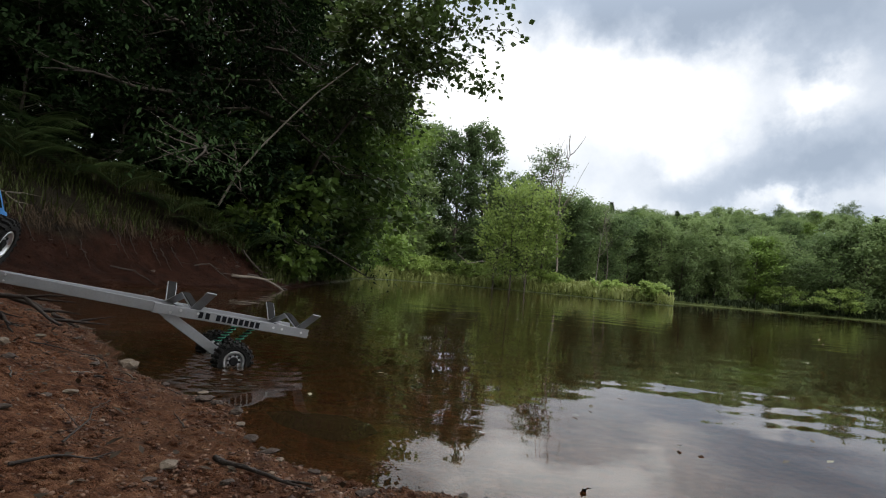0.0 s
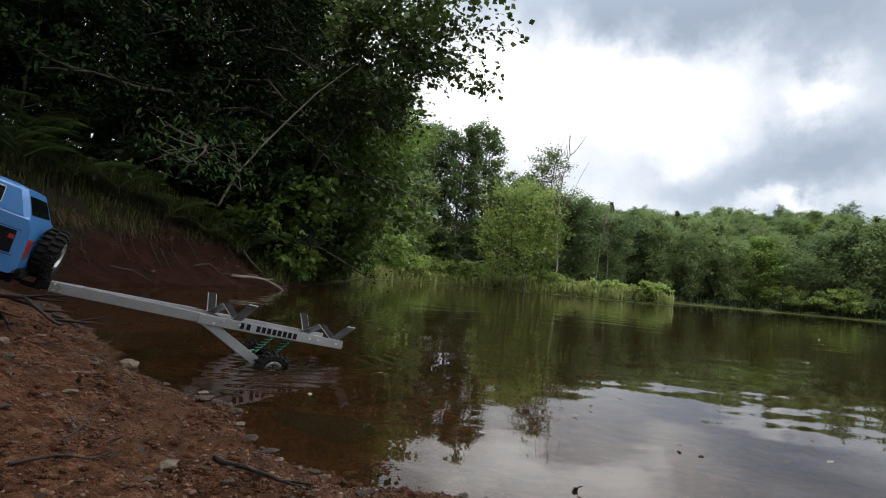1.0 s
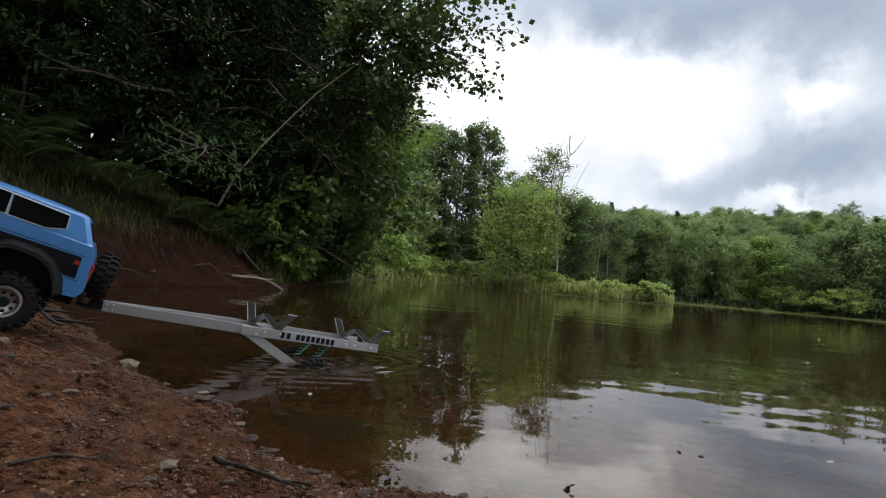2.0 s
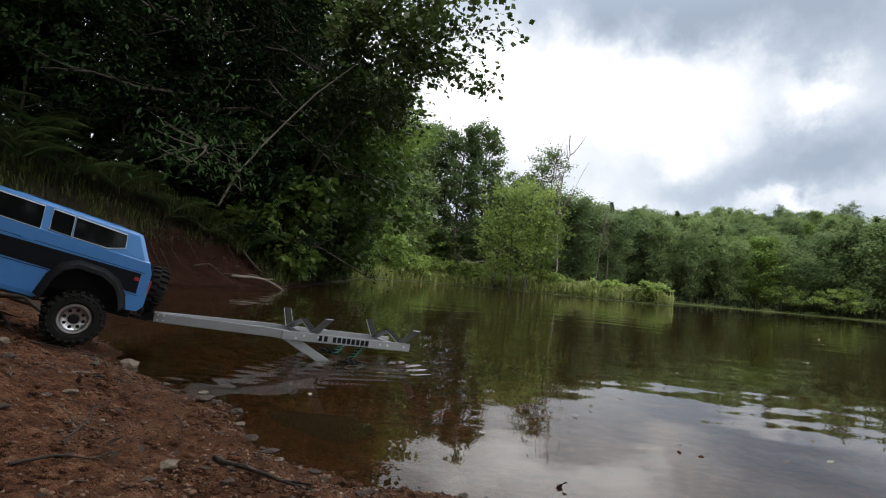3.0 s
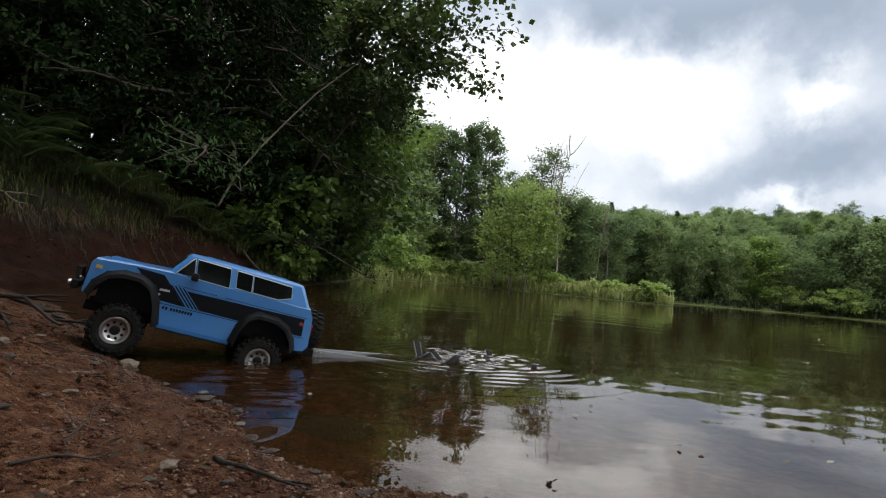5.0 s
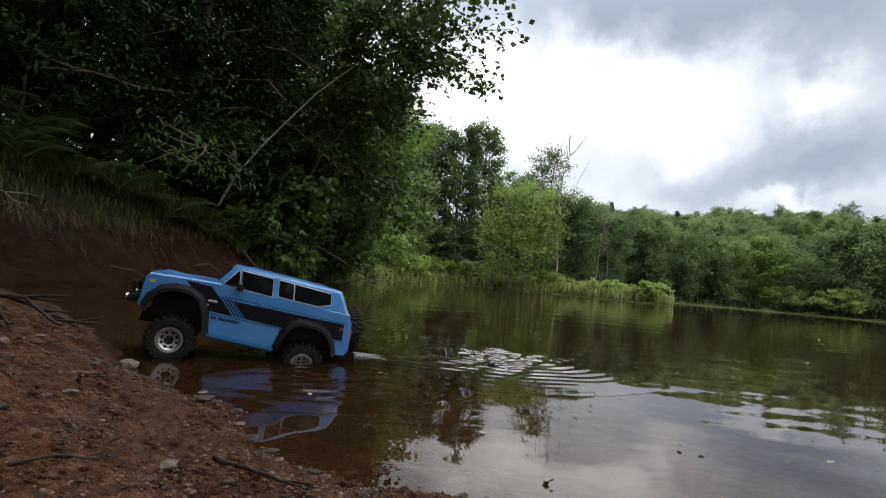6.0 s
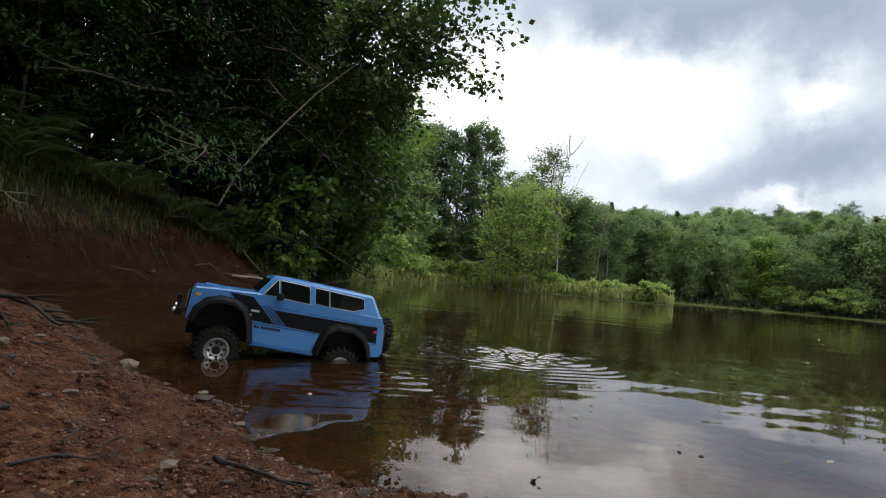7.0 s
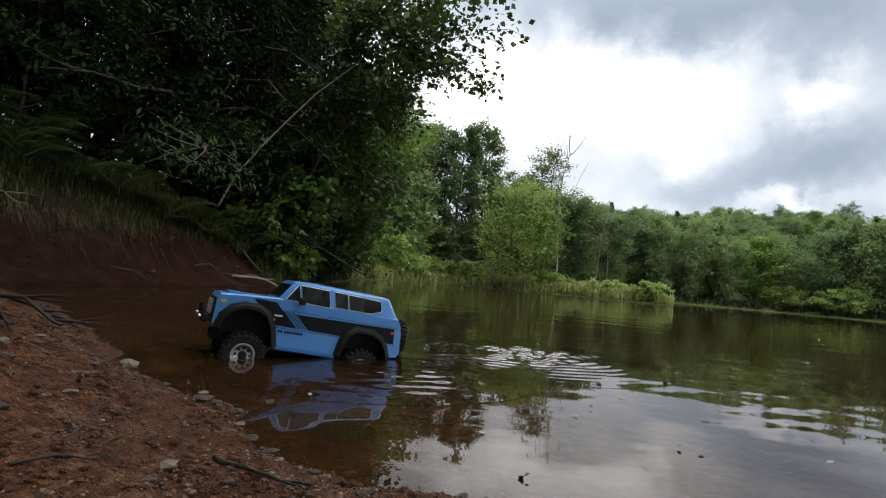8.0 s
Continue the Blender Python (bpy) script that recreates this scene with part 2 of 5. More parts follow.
DARK_STONE = principled("dark sunken stone", (0.018, 0.012, 0.007), 0.8, vary=0.4, scale=12, bump=0.6)
DARK_WOOD = principled("dark wet wood", (0.030, 0.020, 0.014), 0.7, vary=0.4, scale=25, bump=0.7, bump_scale=90)
ALU = principled("brushed aluminium", (0.30, 0.305, 0.31), 0.5, 0.55, vary=0.12, scale=25, bump=0.05, bump_scale=150)


# ---------------------------------------------------------------- mesh helpers
def link_mesh(name, me, mat, parent=None, label=""):
    ob = new(name, me)
    if mat:
        me.materials.append(mat)
    if parent:
        ob.parent = parent
    if label:
        ob["label"] = label
    return ob


def part(name, bm, mat, parent, label="", smooth=None):
    """One mesh object under a thing or a part."""
    me = bpy.data.meshes.new(name)
    bmesh.ops.recalc_face_normals(bm, faces=bm.faces)
    bm.to_mesh(me)
    bm.free()
    if smooth is not None:
        me.shade_smooth()
        me.set_sharp_from_angle(angle=radians(smooth))
    return link_mesh(name, me, mat, parent, label)


def array_mesh(name, verts, faces):
    """A mesh from numpy arrays of places and of three- or four-cornered faces."""
    me = bpy.data.meshes.new(name)
    n, k = faces.shape
    me.vertices.add(len(verts))
    me.vertices.foreach_set("co", np.asarray(verts, np.float32).ravel())
    me.loops.add(n * k)
    me.loops.foreach_set("vertex_index", faces.astype(np.int32).ravel())
    me.polygons.add(n)
    me.polygons.foreach_set("loop_start", np.arange(0, n * k, k, dtype=np.int32))
    me.polygons.foreach_set("loop_total", np.full(n, k, np.int32))
    me.update(calc_edges=True)
    return me


def smoothstep(a, b, x):
    k = np.clip((x - a) / (b - a), 0, 1)
    return k * k * (3 - 2 * k)


# ---------------------------------------------------------------- the land
LAKE = np.array([(-2.12, 2.6), (-1.5, 2.1), (-1.1, 1.66), (-0.8, 1.33), (-0.63, 1.12), (-0.5, 1.0), (-0.33, 0.9), (-0.25, 0.74),
                 (-0.16, 0.67), (-0.07, 0.625), (0.07, 0.6), (0.35, 0.55), (1.2, 0.4), (4, -0.3), (12, -4), (40, -6), (60, 20), (34, 26),
                 (25, 29.5), (21, 32), (14, 32), (10.5, 30), (9.6, 24), (8.3, 18.6), (7.2, 20), (4.1, 23), (0.6, 25), (-1.8, 22),
                 (-2.7, 17), (-2.1, 12.4), (-1.75, 7.7), (-1.5, 5.0), (-1.66, 4.4), (-2.0, 3.9), (-2.2, 3.3), (-2.25, 2.85)])


def shore_distance(x, y):
    """Metres from the water's edge, positive on land."""
    best = np.full(x.shape, 1e9)
    inside = np.zeros(x.shape, bool)
    for (ax, ay), (bx, by) in zip(LAKE, np.roll(LAKE, -1, 0)):
        ex, ey = bx - ax, by - ay
        k = np.clip(((x - ax) * ex + (y - ay) * ey) / (ex * ex + ey * ey), 0, 1)
        best = np.minimum(best, np.hypot(x - ax - k * ex, y - ay - k * ey))
        cross = (ay > y) != (by > y)
        with np.errstate(divide="ignore", invalid="ignore"):
            inside ^= cross & (x < ex * (y - ay) / (ey if ey else 1e-9) + ax)
    return np.where(inside, -best, best)


def waves(x, y, scale, seed):
    """Smooth bumps from a few crossed sines."""
    rng = np.random.default_rng(seed)
    h = 0
    for i in range(7):
        a = rng.uniform(0, math.pi)
        k = rng.uniform(0.6, 1.7) * 2 * math.pi / scale
        h = h + np.sin((x * math.cos(a) + y * math.sin(a)) * k + rng.uniform(0, 6.3) + 1.3 * np.sin((y * math.cos(a) - x * math.sin(a)) * k * 0.6))
    return h / 5


def land_height(x, y):
    x, y = np.asarray(x, float), np.asarray(y, float)
    d = shore_distance(x, y) + 0.012 * waves(x, y, 0.13, 3) * (y < 4) + 0.03 * waves(x, y, 0.6, 4) * smoothstep(1.5, 2.5, y)
    p = np.maximum(d, 0)
    slope = 0.16 + 0.16 * smoothstep(-0.25, -0.75, x)
    beach = np.minimum(slope * p, 0.35 + 0.06 * p)
    bank = np.interp(p, [0, 0.2, 0.5, 1.0, 2.0, 4.0, 9.0, 40], [0, 0.10, 0.40, 0.74, 1.15, 1.7, 3.2, 7])
    far = np.interp(p, [0, 0.3, 2.0, 6.0, 14.0, 25.0, 40.0, 60.0, 300], [0, 0.14, 0.3, 0.6, 1.6, 4.0, 8.0, 9.6, 14])
    wb = smoothstep(2.2, 3.0, y) * (1 - smoothstep(10, 17, y))
    wf = smoothstep(10, 17, y)
    wr = smoothstep(3, 12, x) * (1 - wf)
    z = beach * (1 - wb - wf) + bank * wb + far * wf
    z = z * (1 - 0.8 * wr * (y < 5))
    under = -np.interp(np.maximum(-d, 0), [0, 0.1, 0.5, 1.2, 3.0, 8.0], [0, 0.026, 0.085, 0.2, 0.65, 1.6])
    z = np.where(d > 0, z, under)
    r = np.hypot(x, y)
    near = np.exp(-r / 3.0)
    z = z + near * (0.010 * waves(x, y, 0.35, 5) + 0.005 * waves(x, y, 0.11, 6) + 0.0050 * waves(x, y, 0.05, 7) * (0.5 + 0.5 * waves(x, y, 0.3, 9)) + 0.0026 * waves(x, y, 0.021, 10)) * np.where(d > 0, np.clip(d * 8 + 0.25, 0, 1), 0.5)
    z = z + 0.05 * waves(x, y, 1.3, 8) * smoothstep(0.25, 1.0, p) * (wb + wf)
    return z


def make_ground():
    ang = np.radians(np.concatenate([np.linspace(-180, -52, 40, endpoint=False), np.linspace(-52, 52, 340), np.linspace(52, 180, 40, endpoint=False)[1:]]))
    rad = np.concatenate([[0.0004, 0.03, 0.06, 0.12, 0.18], np.geomspace(0.24, 900, 420)])
    a, r = np.meshgrid(ang, rad)
    x, y = r * np.sin(a), r * np.cos(a)
    z = land_height(x, y)
    n, m = a.shape
    idx = np.arange(n * m).reshape(n, m)
    nxt = np.roll(idx, -1, 1)
    f = np.stack([idx[:-1], nxt[:-1], nxt[1:], idx[1:]], -1).reshape(-1, 4)
    me = array_mesh("ground", np.stack([x, y, z], -1).reshape(-1, 3), f)
    me.shade_smooth()
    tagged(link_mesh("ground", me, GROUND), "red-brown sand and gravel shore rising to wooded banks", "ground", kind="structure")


def make_water():
    ang = np.radians(np.linspace(-180, 180, 240, endpoint=False))
    rad = np.concatenate([[0.0004], np.geomspace(0.3, 900, 60)])
    a, r = np.meshgrid(ang, rad)
    x, y = r * np.sin(a), r * np.cos(a)
    n, m = a.shape
    idx = np.arange(n * m).reshape(n, m)
    nxt = np.roll(idx, -1, 1)
    f = np.stack([idx[:-1], nxt[:-1], nxt[1:], idx[1:]], -1).reshape(-1, 4)
    me = array_mesh("water", np.stack([x, y, 0 * x], -1).reshape(-1, 3), f)
    me.shade_smooth()
    lake = link_mesh("water", me, WATER)
    lake.visible_shadow = False
    tagged(lake, "calm brown lake water mirroring trees and clouds", "water", kind="structure")


make_ground()
make_water()


# ---------------------------------------------------------------- plants
def tube(points, radii, sides=6):
    """A tapered tube through points, as arrays of places and faces."""
    pts = np.asarray(points, float)
    rr = np.asarray(radii, float)
    d = np.gradient(pts, axis=0)
    d /= np.linalg.norm(d, axis=1, keepdims=True) + 1e-9
    ref = np.where(np.abs(d[:, 2:3]) > 0.9, [[1.0, 0, 0]], [[0, 0, 1.0]])
    u = np.cross(d, ref)
    u /= np.linalg.norm(u, axis=1, keepdims=True) + 1e-9
    v = np.cross(d, u)
    a = np.linspace(0, 2 * math.pi, sides, endpoint=False)
    ring = pts[:, None] + rr[:, None, None] * (np.cos(a)[None, :, None] * u[:, None] + np.sin(a)[None, :, None] * v[:, None])
    n = len(pts)
    idx = np.arange(n * sides).reshape(n, sides)
    nx = np.roll(idx, -1, 1)
    return ring.reshape(-1, 3), np.stack([idx[:-1], nx[:-1], nx[1:], idx[1:]], -1).reshape(-1, 4)


def join(pieces):
    verts, faces, base = [], [], 0
    for v, f in pieces:
        verts.append(v)
        faces.append(f + base)
        base += len(v)
    return np.concatenate(verts), np.concatenate(faces)


def leaves(at, along, size, rng, width=0.55, fold=0.25, flat=0.5):
    """Folded leaf blades at places, pointing along directions; size per leaf."""
    n = len(at)
    d = along + rng.normal(0, 0.45, (n, 3))
    d /= np.linalg.norm(d, axis=1, keepdims=True) + 1e-9
    up = rng.normal(0, 1 - flat, (n, 3)) + [0, 0, flat * 1.6]
    s = np.cross(d, up)
    s /= np.linalg.norm(s, axis=1, keepdims=True) + 1e-9
    nn = np.cross(s, d)
    L = size[:, None]
    w = L * width * 0.5
    base, tip = at, at + d * L
    left = at + d * L * 0.45 + s * w + nn * w * fold
    right = at + d * L * 0.45 - s * w + nn * w * fold
    v = np.stack([base, left, tip, right], 1).reshape(-1, 3)
    f = np.arange(4 * n).reshape(n, 4)
    return v, f


def grow(rng, height, spread, limbs, twigs, per_twig, leaf, start=0.25, rise=0.5, droop=0.0, lean=(0, 0), trunk=None, shape="round",
         flat=0.5, width=0.55, scatter=0.10, sides=6):
    """Wood and foliage of a tree, as arrays. rise: how steeply limbs climb; droop: how much they hang."""
    zz = np.linspace(0, 1, 9)
    bend = np.cumsum(rng.normal(0, 0.012, (9, 2)), 0) * height
    spine = np.stack([lean[0] * zz ** 1.3 + bend[:, 0], lean[1] * zz ** 1.3 + bend[:, 1], height * zz], 1)
    r0 = trunk or height * 0.014
    wood = [tube(spine, r0 * (1 - 0.9 * zz) + 0.002, sides + 2)]
    P, D = [], []
    for i in range(limbs):
        u = start + (0.98 - start) * (i + rng.uniform(0, 1)) / limbs
        az = i * 2.4 + rng.normal(0, 0.4)
        k = (u - start) / (1 - start)
        prof = {"round": math.sin(math.pi * (0.12 + 0.80 * k)) ** 0.8, "cone": 1.05 - 0.9 * k, "tall": 0.55 + 0.45 * math.sin(math.pi * k), "fan": 0.7 + 0.3 * k}[shape]
        ln = spread * prof * rng.uniform(0.7, 1.15)
        o = np.array([np.interp(u, zz, spine[:, c]) for c in range(3)])
        q = np.linspace(0, 1, 6)
        dirx, diry = math.cos(az), math.sin(az)
        wob = np.cumsum(rng.normal(0, 0.05, (6, 3)), 0) * ln
        wob[0] = 0
        limb = o + np.stack([dirx * ln * q, diry * ln * q, ln * (rise * q - droop * q ** 2)], 1) + wob
        wood.append(tube(limb, r0 * 0.38 * (1 - k * 0.5) * (1 - 0.85 * q) + 0.0012, max(4, sides - 2)))
        for j in range(twigs):
            s = rng.uniform(0.2, 1.0)
            b = np.array([np.interp(s, q, limb[:, c]) for c in range(3)])
            ta = az + rng.choice([-1, 1]) * rng.uniform(0.3, 1.3)
            tl = ln * rng.uniform(0.18, 0.42) * (1.15 - 0.6 * s)
            tdir = np.array([math.cos(ta), math.sin(ta), rng.normal(0.15, 0.3) + 0.3 * rise - 0.5 * droop])
            e = b + tdir * tl
            if sides > 4:
                wood.append(tube(np.stack([b, (b + e) / 2 + rng.normal(0, 0.03, 3) * tl, e]), [r0 * 0.10 + 0.001, r0 * 0.06 + 0.0008, 0.0006], 3))
            q2 = rng.uniform(0.1, 1.05, per_twig)[:, None]
            P.append(b + tdir * tl * q2 + rng.normal(0, scatter * spread * 0.5, (per_twig, 3)) * [1, 1, 0.6])
            D.append(np.repeat(tdir[None] * 0.7 + rng.normal(0, 0.3, (1, 3)) + [[0, 0, -0.25]], per_twig, 0))
    P, D = np.concatenate(P), np.concatenate(D)
    crown = leaves(P, D, leaf * rng.uniform(0.6, 1.3, len(P)), rng, width=width, flat=flat)
    return join(wood), crown


def tree(name, label, seed, at, bark, foliage, turn=0.0, category="tree", **form):
    rng = np.random.default_rng(seed)
    wood, crown = grow(rng, **form)
    base = new(name)
    base.matrix_world = pose(at[0], at[1], at[2] if len(at) > 2 else float(land_height(at[0], at[1])) - 0.04, 0, 0, turn)
    link_mesh("trunk", array_mesh("trunk", *wood), bark, base).data.shade_smooth()
    link_mesh("crown", array_mesh("crown", *crown), foliage, base)
    return tagged(base, label, category)


# wood behind the cove: dark hemlocks and maples on the bank
HEM = dict(shape="cone", start=0.03, rise=0.1, droop=0.35, flat=0.8, width=0.35, scatter=0.16)
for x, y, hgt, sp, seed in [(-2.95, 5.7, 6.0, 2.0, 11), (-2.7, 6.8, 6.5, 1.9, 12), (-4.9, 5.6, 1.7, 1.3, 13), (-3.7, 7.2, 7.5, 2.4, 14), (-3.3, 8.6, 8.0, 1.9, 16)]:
    tree("hemlock", "hemlock with drooping boughs on the bank, its green darkened for shade", seed, (x, y), BARK, SHADED_LEAVES, height=hgt, spread=sp, limbs=74, twigs=14, per_twig=34, leaf=0.074, **HEM)
for x, y, hgt, sp, seed in [(-1.95, 6.9, 2.5, 1.25, 21), (-2.1, 8.6, 3.0, 1.5, 22), (-2.5, 11.2, 3.7, 1.8, 23), (-3.1, 14.2, 4.4, 2.0, 24), (-3.8, 18.5, 5.4, 2.4, 25)]:
    tree("maple", "leafy green maple leaning over the water's edge", seed, (x, y), BARK, MAPLE, height=hgt, spread=sp, limbs=38, twigs=14, per_twig=26, leaf=0.095, start=0.04, rise=0.25, droop=0.3, lean=(0.45, -0.4), shape="round", width=0.75, scatter=0.14)
for x, y, hgt, sp, seed in [(-4.4, 9.4, 8.0, 2.3, 26), (-4.2, 12.5, 9.0, 2.8, 30)]:
    tree("maple", "tall dark maple deep in the shaded wood", seed, (x, y), BARK, MAPLE, height=hgt, spread=sp, limbs=40, twigs=12, per_twig=14, leaf=0.15, start=0.04, rise=0.3, droop=0.25, shape="round", width=0.8, scatter=0.2)
tree("maple", "thin maple with light showing through its leaves", 27, (-6.6, 8.4), BARK, MAPLE, height=8.0, spread=2.6, limbs=34, twigs=11, per_twig=13, leaf=0.13, start=0.04, rise=0.3, droop=0.25, shape="round", width=0.8, scatter=0.2)
# two added maples, crowns out of view overhead, placed to shade the bank
for x, y, hgt, sp, seed in [(-3.9, 5.7, 6.6, 2.6, 93), (-2.3, 6.1, 6.6, 2.3, 94)]:
    tree("maple", "tall maple added so that its crown above the view shades the bank", seed, (x, y), BARK, MAPLE, height=hgt, spread=sp, limbs=30, twigs=12, per_twig=18, leaf=0.17, start=0.66, rise=0.5, droop=0.1, trunk=0.075, shape="round", width=0.8, scatter=0.2)
# unseen trees added round the open side of the beach, outside the view, to block sky light
for x, y, hgt, sp, seed in [(-4.2, 1.3, 6.5, 2.4, 34), (-3.6, -1.2, 7.0, 2.6, 35), (-1.2, -3.2, 7.0, 2.6, 36), (2.0, -4.2, 7.0, 2.6, 37), (-6.5, 3.2, 7.5, 2.8, 38), (5.5, -5.5, 7.5, 2.8, 39)]:
    tree("maple", "broad green maple added unseen behind the beach for its shade", seed, (x, y), BARK, MAPLE, height=hgt, spread=sp, limbs=36, twigs=12, per_twig=20, leaf=0.17, start=0.10, rise=0.35, droop=0.25, shape="round", width=0.8, scatter=0.2)
tree("birch", "slender leaning birch with sparse hanging leaves", 31, (-2.15, 5.0, 0.75), PALE_BARK, BIRCH, height=2.3, spread=0.7, limbs=22, twigs=8, per_twig=17, leaf=0.062, start=0.74, rise=0.25, droop=0.3, lean=(1.82, 0.0), trunk=0.010, shape="fan", width=0.8, scatter=0.2)
tree("birch", "birch bough of loose dark leaves hanging over the water", 40, (-1.6, 5.8, 1.0), BARK, BIRCH, height=1.75, spread=0.85, limbs=28, twigs=8, per_twig=15, leaf=0.062, start=0.5, rise=0.15, droop=0.3, lean=(1.52, -0.6), trunk=0.018, shape="fan", width=0.8, scatter=0.2)
for x, y, hgt, sp, seed in [(-0.7, 27.8, 7.6, 1.4, 41), (0.6, 27.4, 7.6, 1.3, 42), (2.2, 28.2, 7.8, 1.3, 43), (-4.6, 27.5, 7.6, 1.8, 49), (-1.9, 29.0, 7.6, 1.7, 50), (-2.8, 25.0, 5.6, 1.6, 44), (3.6, 29.5, 5.0, 1.6, 45), (5.2, 29.0, 4.6, 1.6, 46), (-1.6, 24.8, 4.4, 1.3, 47), (6.8, 29.5, 4.4, 1.6, 91), (8.2, 31.0, 4.6, 1.6, 92)]:
    tree("poplar", "tall grey-green poplar on the far shore", seed, (x, y), BARK, HAZY_GREEN, height=hgt, spread=sp, limbs=46, twigs=14, per_twig=24, leaf=0.125, flat=0.62, start=0.03, rise=0.9, shape="tall", width=0.8, scatter=0.24)
tree("poplar", "poplar with one long leafy bough reaching sideways", 48, (2.6, 27.0), BARK, HAZY_GREEN, height=7.0, spread=1.1, limbs=34, twigs=11, per_twig=14, leaf=0.10, flat=0.6, start=0.45, scatter=0.34, rise=0.2, lean=(2.9, 0), shape="fan", width=0.8)
for k, (x, y, hgt) in enumerate([(3.1, 23.3, 3.7), (3.75, 23.2, 3.5), (2.35, 23.9, 2.6), (4.5, 23.6, 2.6)]):
    tree("alder", "bright green young alder standing at the water's edge", 51 + k, (x, y), BARK, YOUNG, height=hgt * 1.12, spread=hgt * 0.38, limbs=30, twigs=9, per_twig=9, leaf=0.125, flat=0.6, start=0.05, scatter=0.20, rise=1.6, shape="round", width=0.75, trunk=0.03)

# far wood: a few kinds of tree, copied over the hill
protos = []
for seed, hgt, sp, shp in [(61, 4.2, 1.45, "round"), (62, 4.8, 1.25, "tall"), (63, 3.8, 1.6, "round"), (64, 5.0, 1.35, "tall"), (65, 5.4, 0.95, "cone"), (66, 4.2, 1.35, "round"), (67, 4.5, 1.5, "round")]:
    protos.append(tree("far_tree", "rounded green broadleaf tree in the far wood" if shp != "cone" else "dark pointed conifer in the far wood", seed, (12.5 + (seed - 61) * 1.6, 34.5 + (seed % 3)), BARK, HAZY_GREEN if seed not in (65, 66) else (BIRCH if seed == 65 else MAPLE), height=hgt, spread=sp, limbs=38, twigs=11, per_twig=16, leaf=0.135, flat=0.72, start=0.03, rise=0.75 if shp != "cone" else 0.1, shape=shp, width=0.85, sides=4, scatter=0.26))
    protos[-1]["group"] = "trees of the far wood"


def far_tree(kind, x, y, s, turn):
    c = copy_thing(protos[kind], pose(x, y, float(land_height(x, y)) - 0.1, 0, 0, turn))
    c.scale = (s, s, s)


rng = np.random.default_rng(70)
taken = []
while len(taken) < 235:
    y = 30 + 52 * rng.uniform() ** 0.85
    x = rng.uniform(0.10, 1.0) * y
    d = float(shore_distance(np.array([x]), np.array([y]))[0])
    if d < 0.8 or (x < 10.5 and y < 31) or d > 52 or any((x - p) ** 2 + (y - q) ** 2 < 3.6 for p, q in taken):
        continue
    taken.append((x, y))
    far_tree(int(rng.choice([0, 1, 2, 3, 6, 5, 4], p=[0.2, 0.16, 0.16, 0.14, 0.16, 0.15, 0.03])), x, y, rng.uniform(0.78, 1.08), rng.uniform(0, 360))
# taller trees where the wood comes forward, and a spire on the skyline
for x, y, s, kind in [(25.2, 31.2, 1.25, 0), (27.0, 30.2, 1.3, 6), (28.6, 31.6, 1.35, 1), (30.2, 29.6, 1.3, 0), (24.0, 33.0, 1.15, 2), (31.5, 31.5, 1.35, 3), (29.4, 67.0, 0.85, 4)]:
    far_tree(kind, x, y, s, 40 * x)


# ---------------------------------------------------------------- grass, ferns, stones and sticks
def blades(at, length, rng, lean=0.5, width=0.006, hang=0.0, away=None):
    """Bent grass blades at places: each two tapering faces."""
    n = len(at)
    az = rng.uniform(0, 2 * math.pi, n)
    dx = np.stack([np.cos(az), np.sin(az), np.zeros(n)], 1)
    if away is not None:
        dx = dx * 0.5 + np.asarray(away)[None]
    L = length[:, None]
    k = np.abs(rng.normal(lean, lean * 0.5, n))[:, None]
    mid = at + dx * L * k * 0.35 + np.array([0, 0, 1.0]) * L * (0.55 - hang * 0.3)
    tip = at + dx * L * k + np.array([0, 0, 1.0]) * L * (0.85 - 0.4 * k - hang)
    w = np.stack([-np.sin(az), np.cos(az), np.zeros(n)], 1) * width * rng.uniform(0.6, 1.3, n)[:, None]
    v = np.stack([at - w, at + w, mid - w * 0.8, mid + w * 0.8, tip - w * 0.12, tip + w * 0.12], 1).reshape(-1, 3)
    b = (np.arange(n) * 6)[:, None]
    f = np.concatenate([b + [0, 1, 3, 2], b + [2, 3, 5, 4]])
    return v, f


def spread_points(rng, n, x0, x1, y0, y1, d0, d1, dense=None):
    """Random places on the land whose distance from the water's edge lies between d0 and d1."""
    out = []
    while sum(len(o) for o in out) < n:
        x, y = rng.uniform(x0, x1, n * 2), rng.uniform(y0, y1, n * 2)
        d = shore_distance(x, y)
        ok = (d > d0) & (d < d1)
        if dense is not None:
            ok &= dense(x, y, d) > rng.uniform(0, 1, len(x))
        out.append(np.stack([x[ok], y[ok]], 1))
    p = np.concatenate(out)[:n]
    return np.column_stack([p, land_height(p[:, 0], p[:, 1]) - 0.006])


def meadow(name, label, mat, pts, lo, hi, seed, **kw):
    rng = np.random.default_rng(seed)
    me = array_mesh(name, *blades(pts, rng.uniform(lo, hi, len(pts)), rng, **kw))
    return tagged(link_mesh(name, me, mat), label, "grass", kind="stuff")


def tufty(scale, seed, low=0.0):
    return lambda x, y, d: np.clip(0.5 + 0.9 * waves(x, y, scale, seed), low, 1)


rng = np.random.default_rng(101)
meadow("bank_grass", "green grass tufts over the top of the eroded bank", DIM_GRASS, spread_points(rng, 13000, -5.2, -1.4, 2.9, 10, 0.46, 1.9, tufty(0.45, 201, 0.0)), 0.05, 0.20, 102, lean=0.6, width=0.0035)
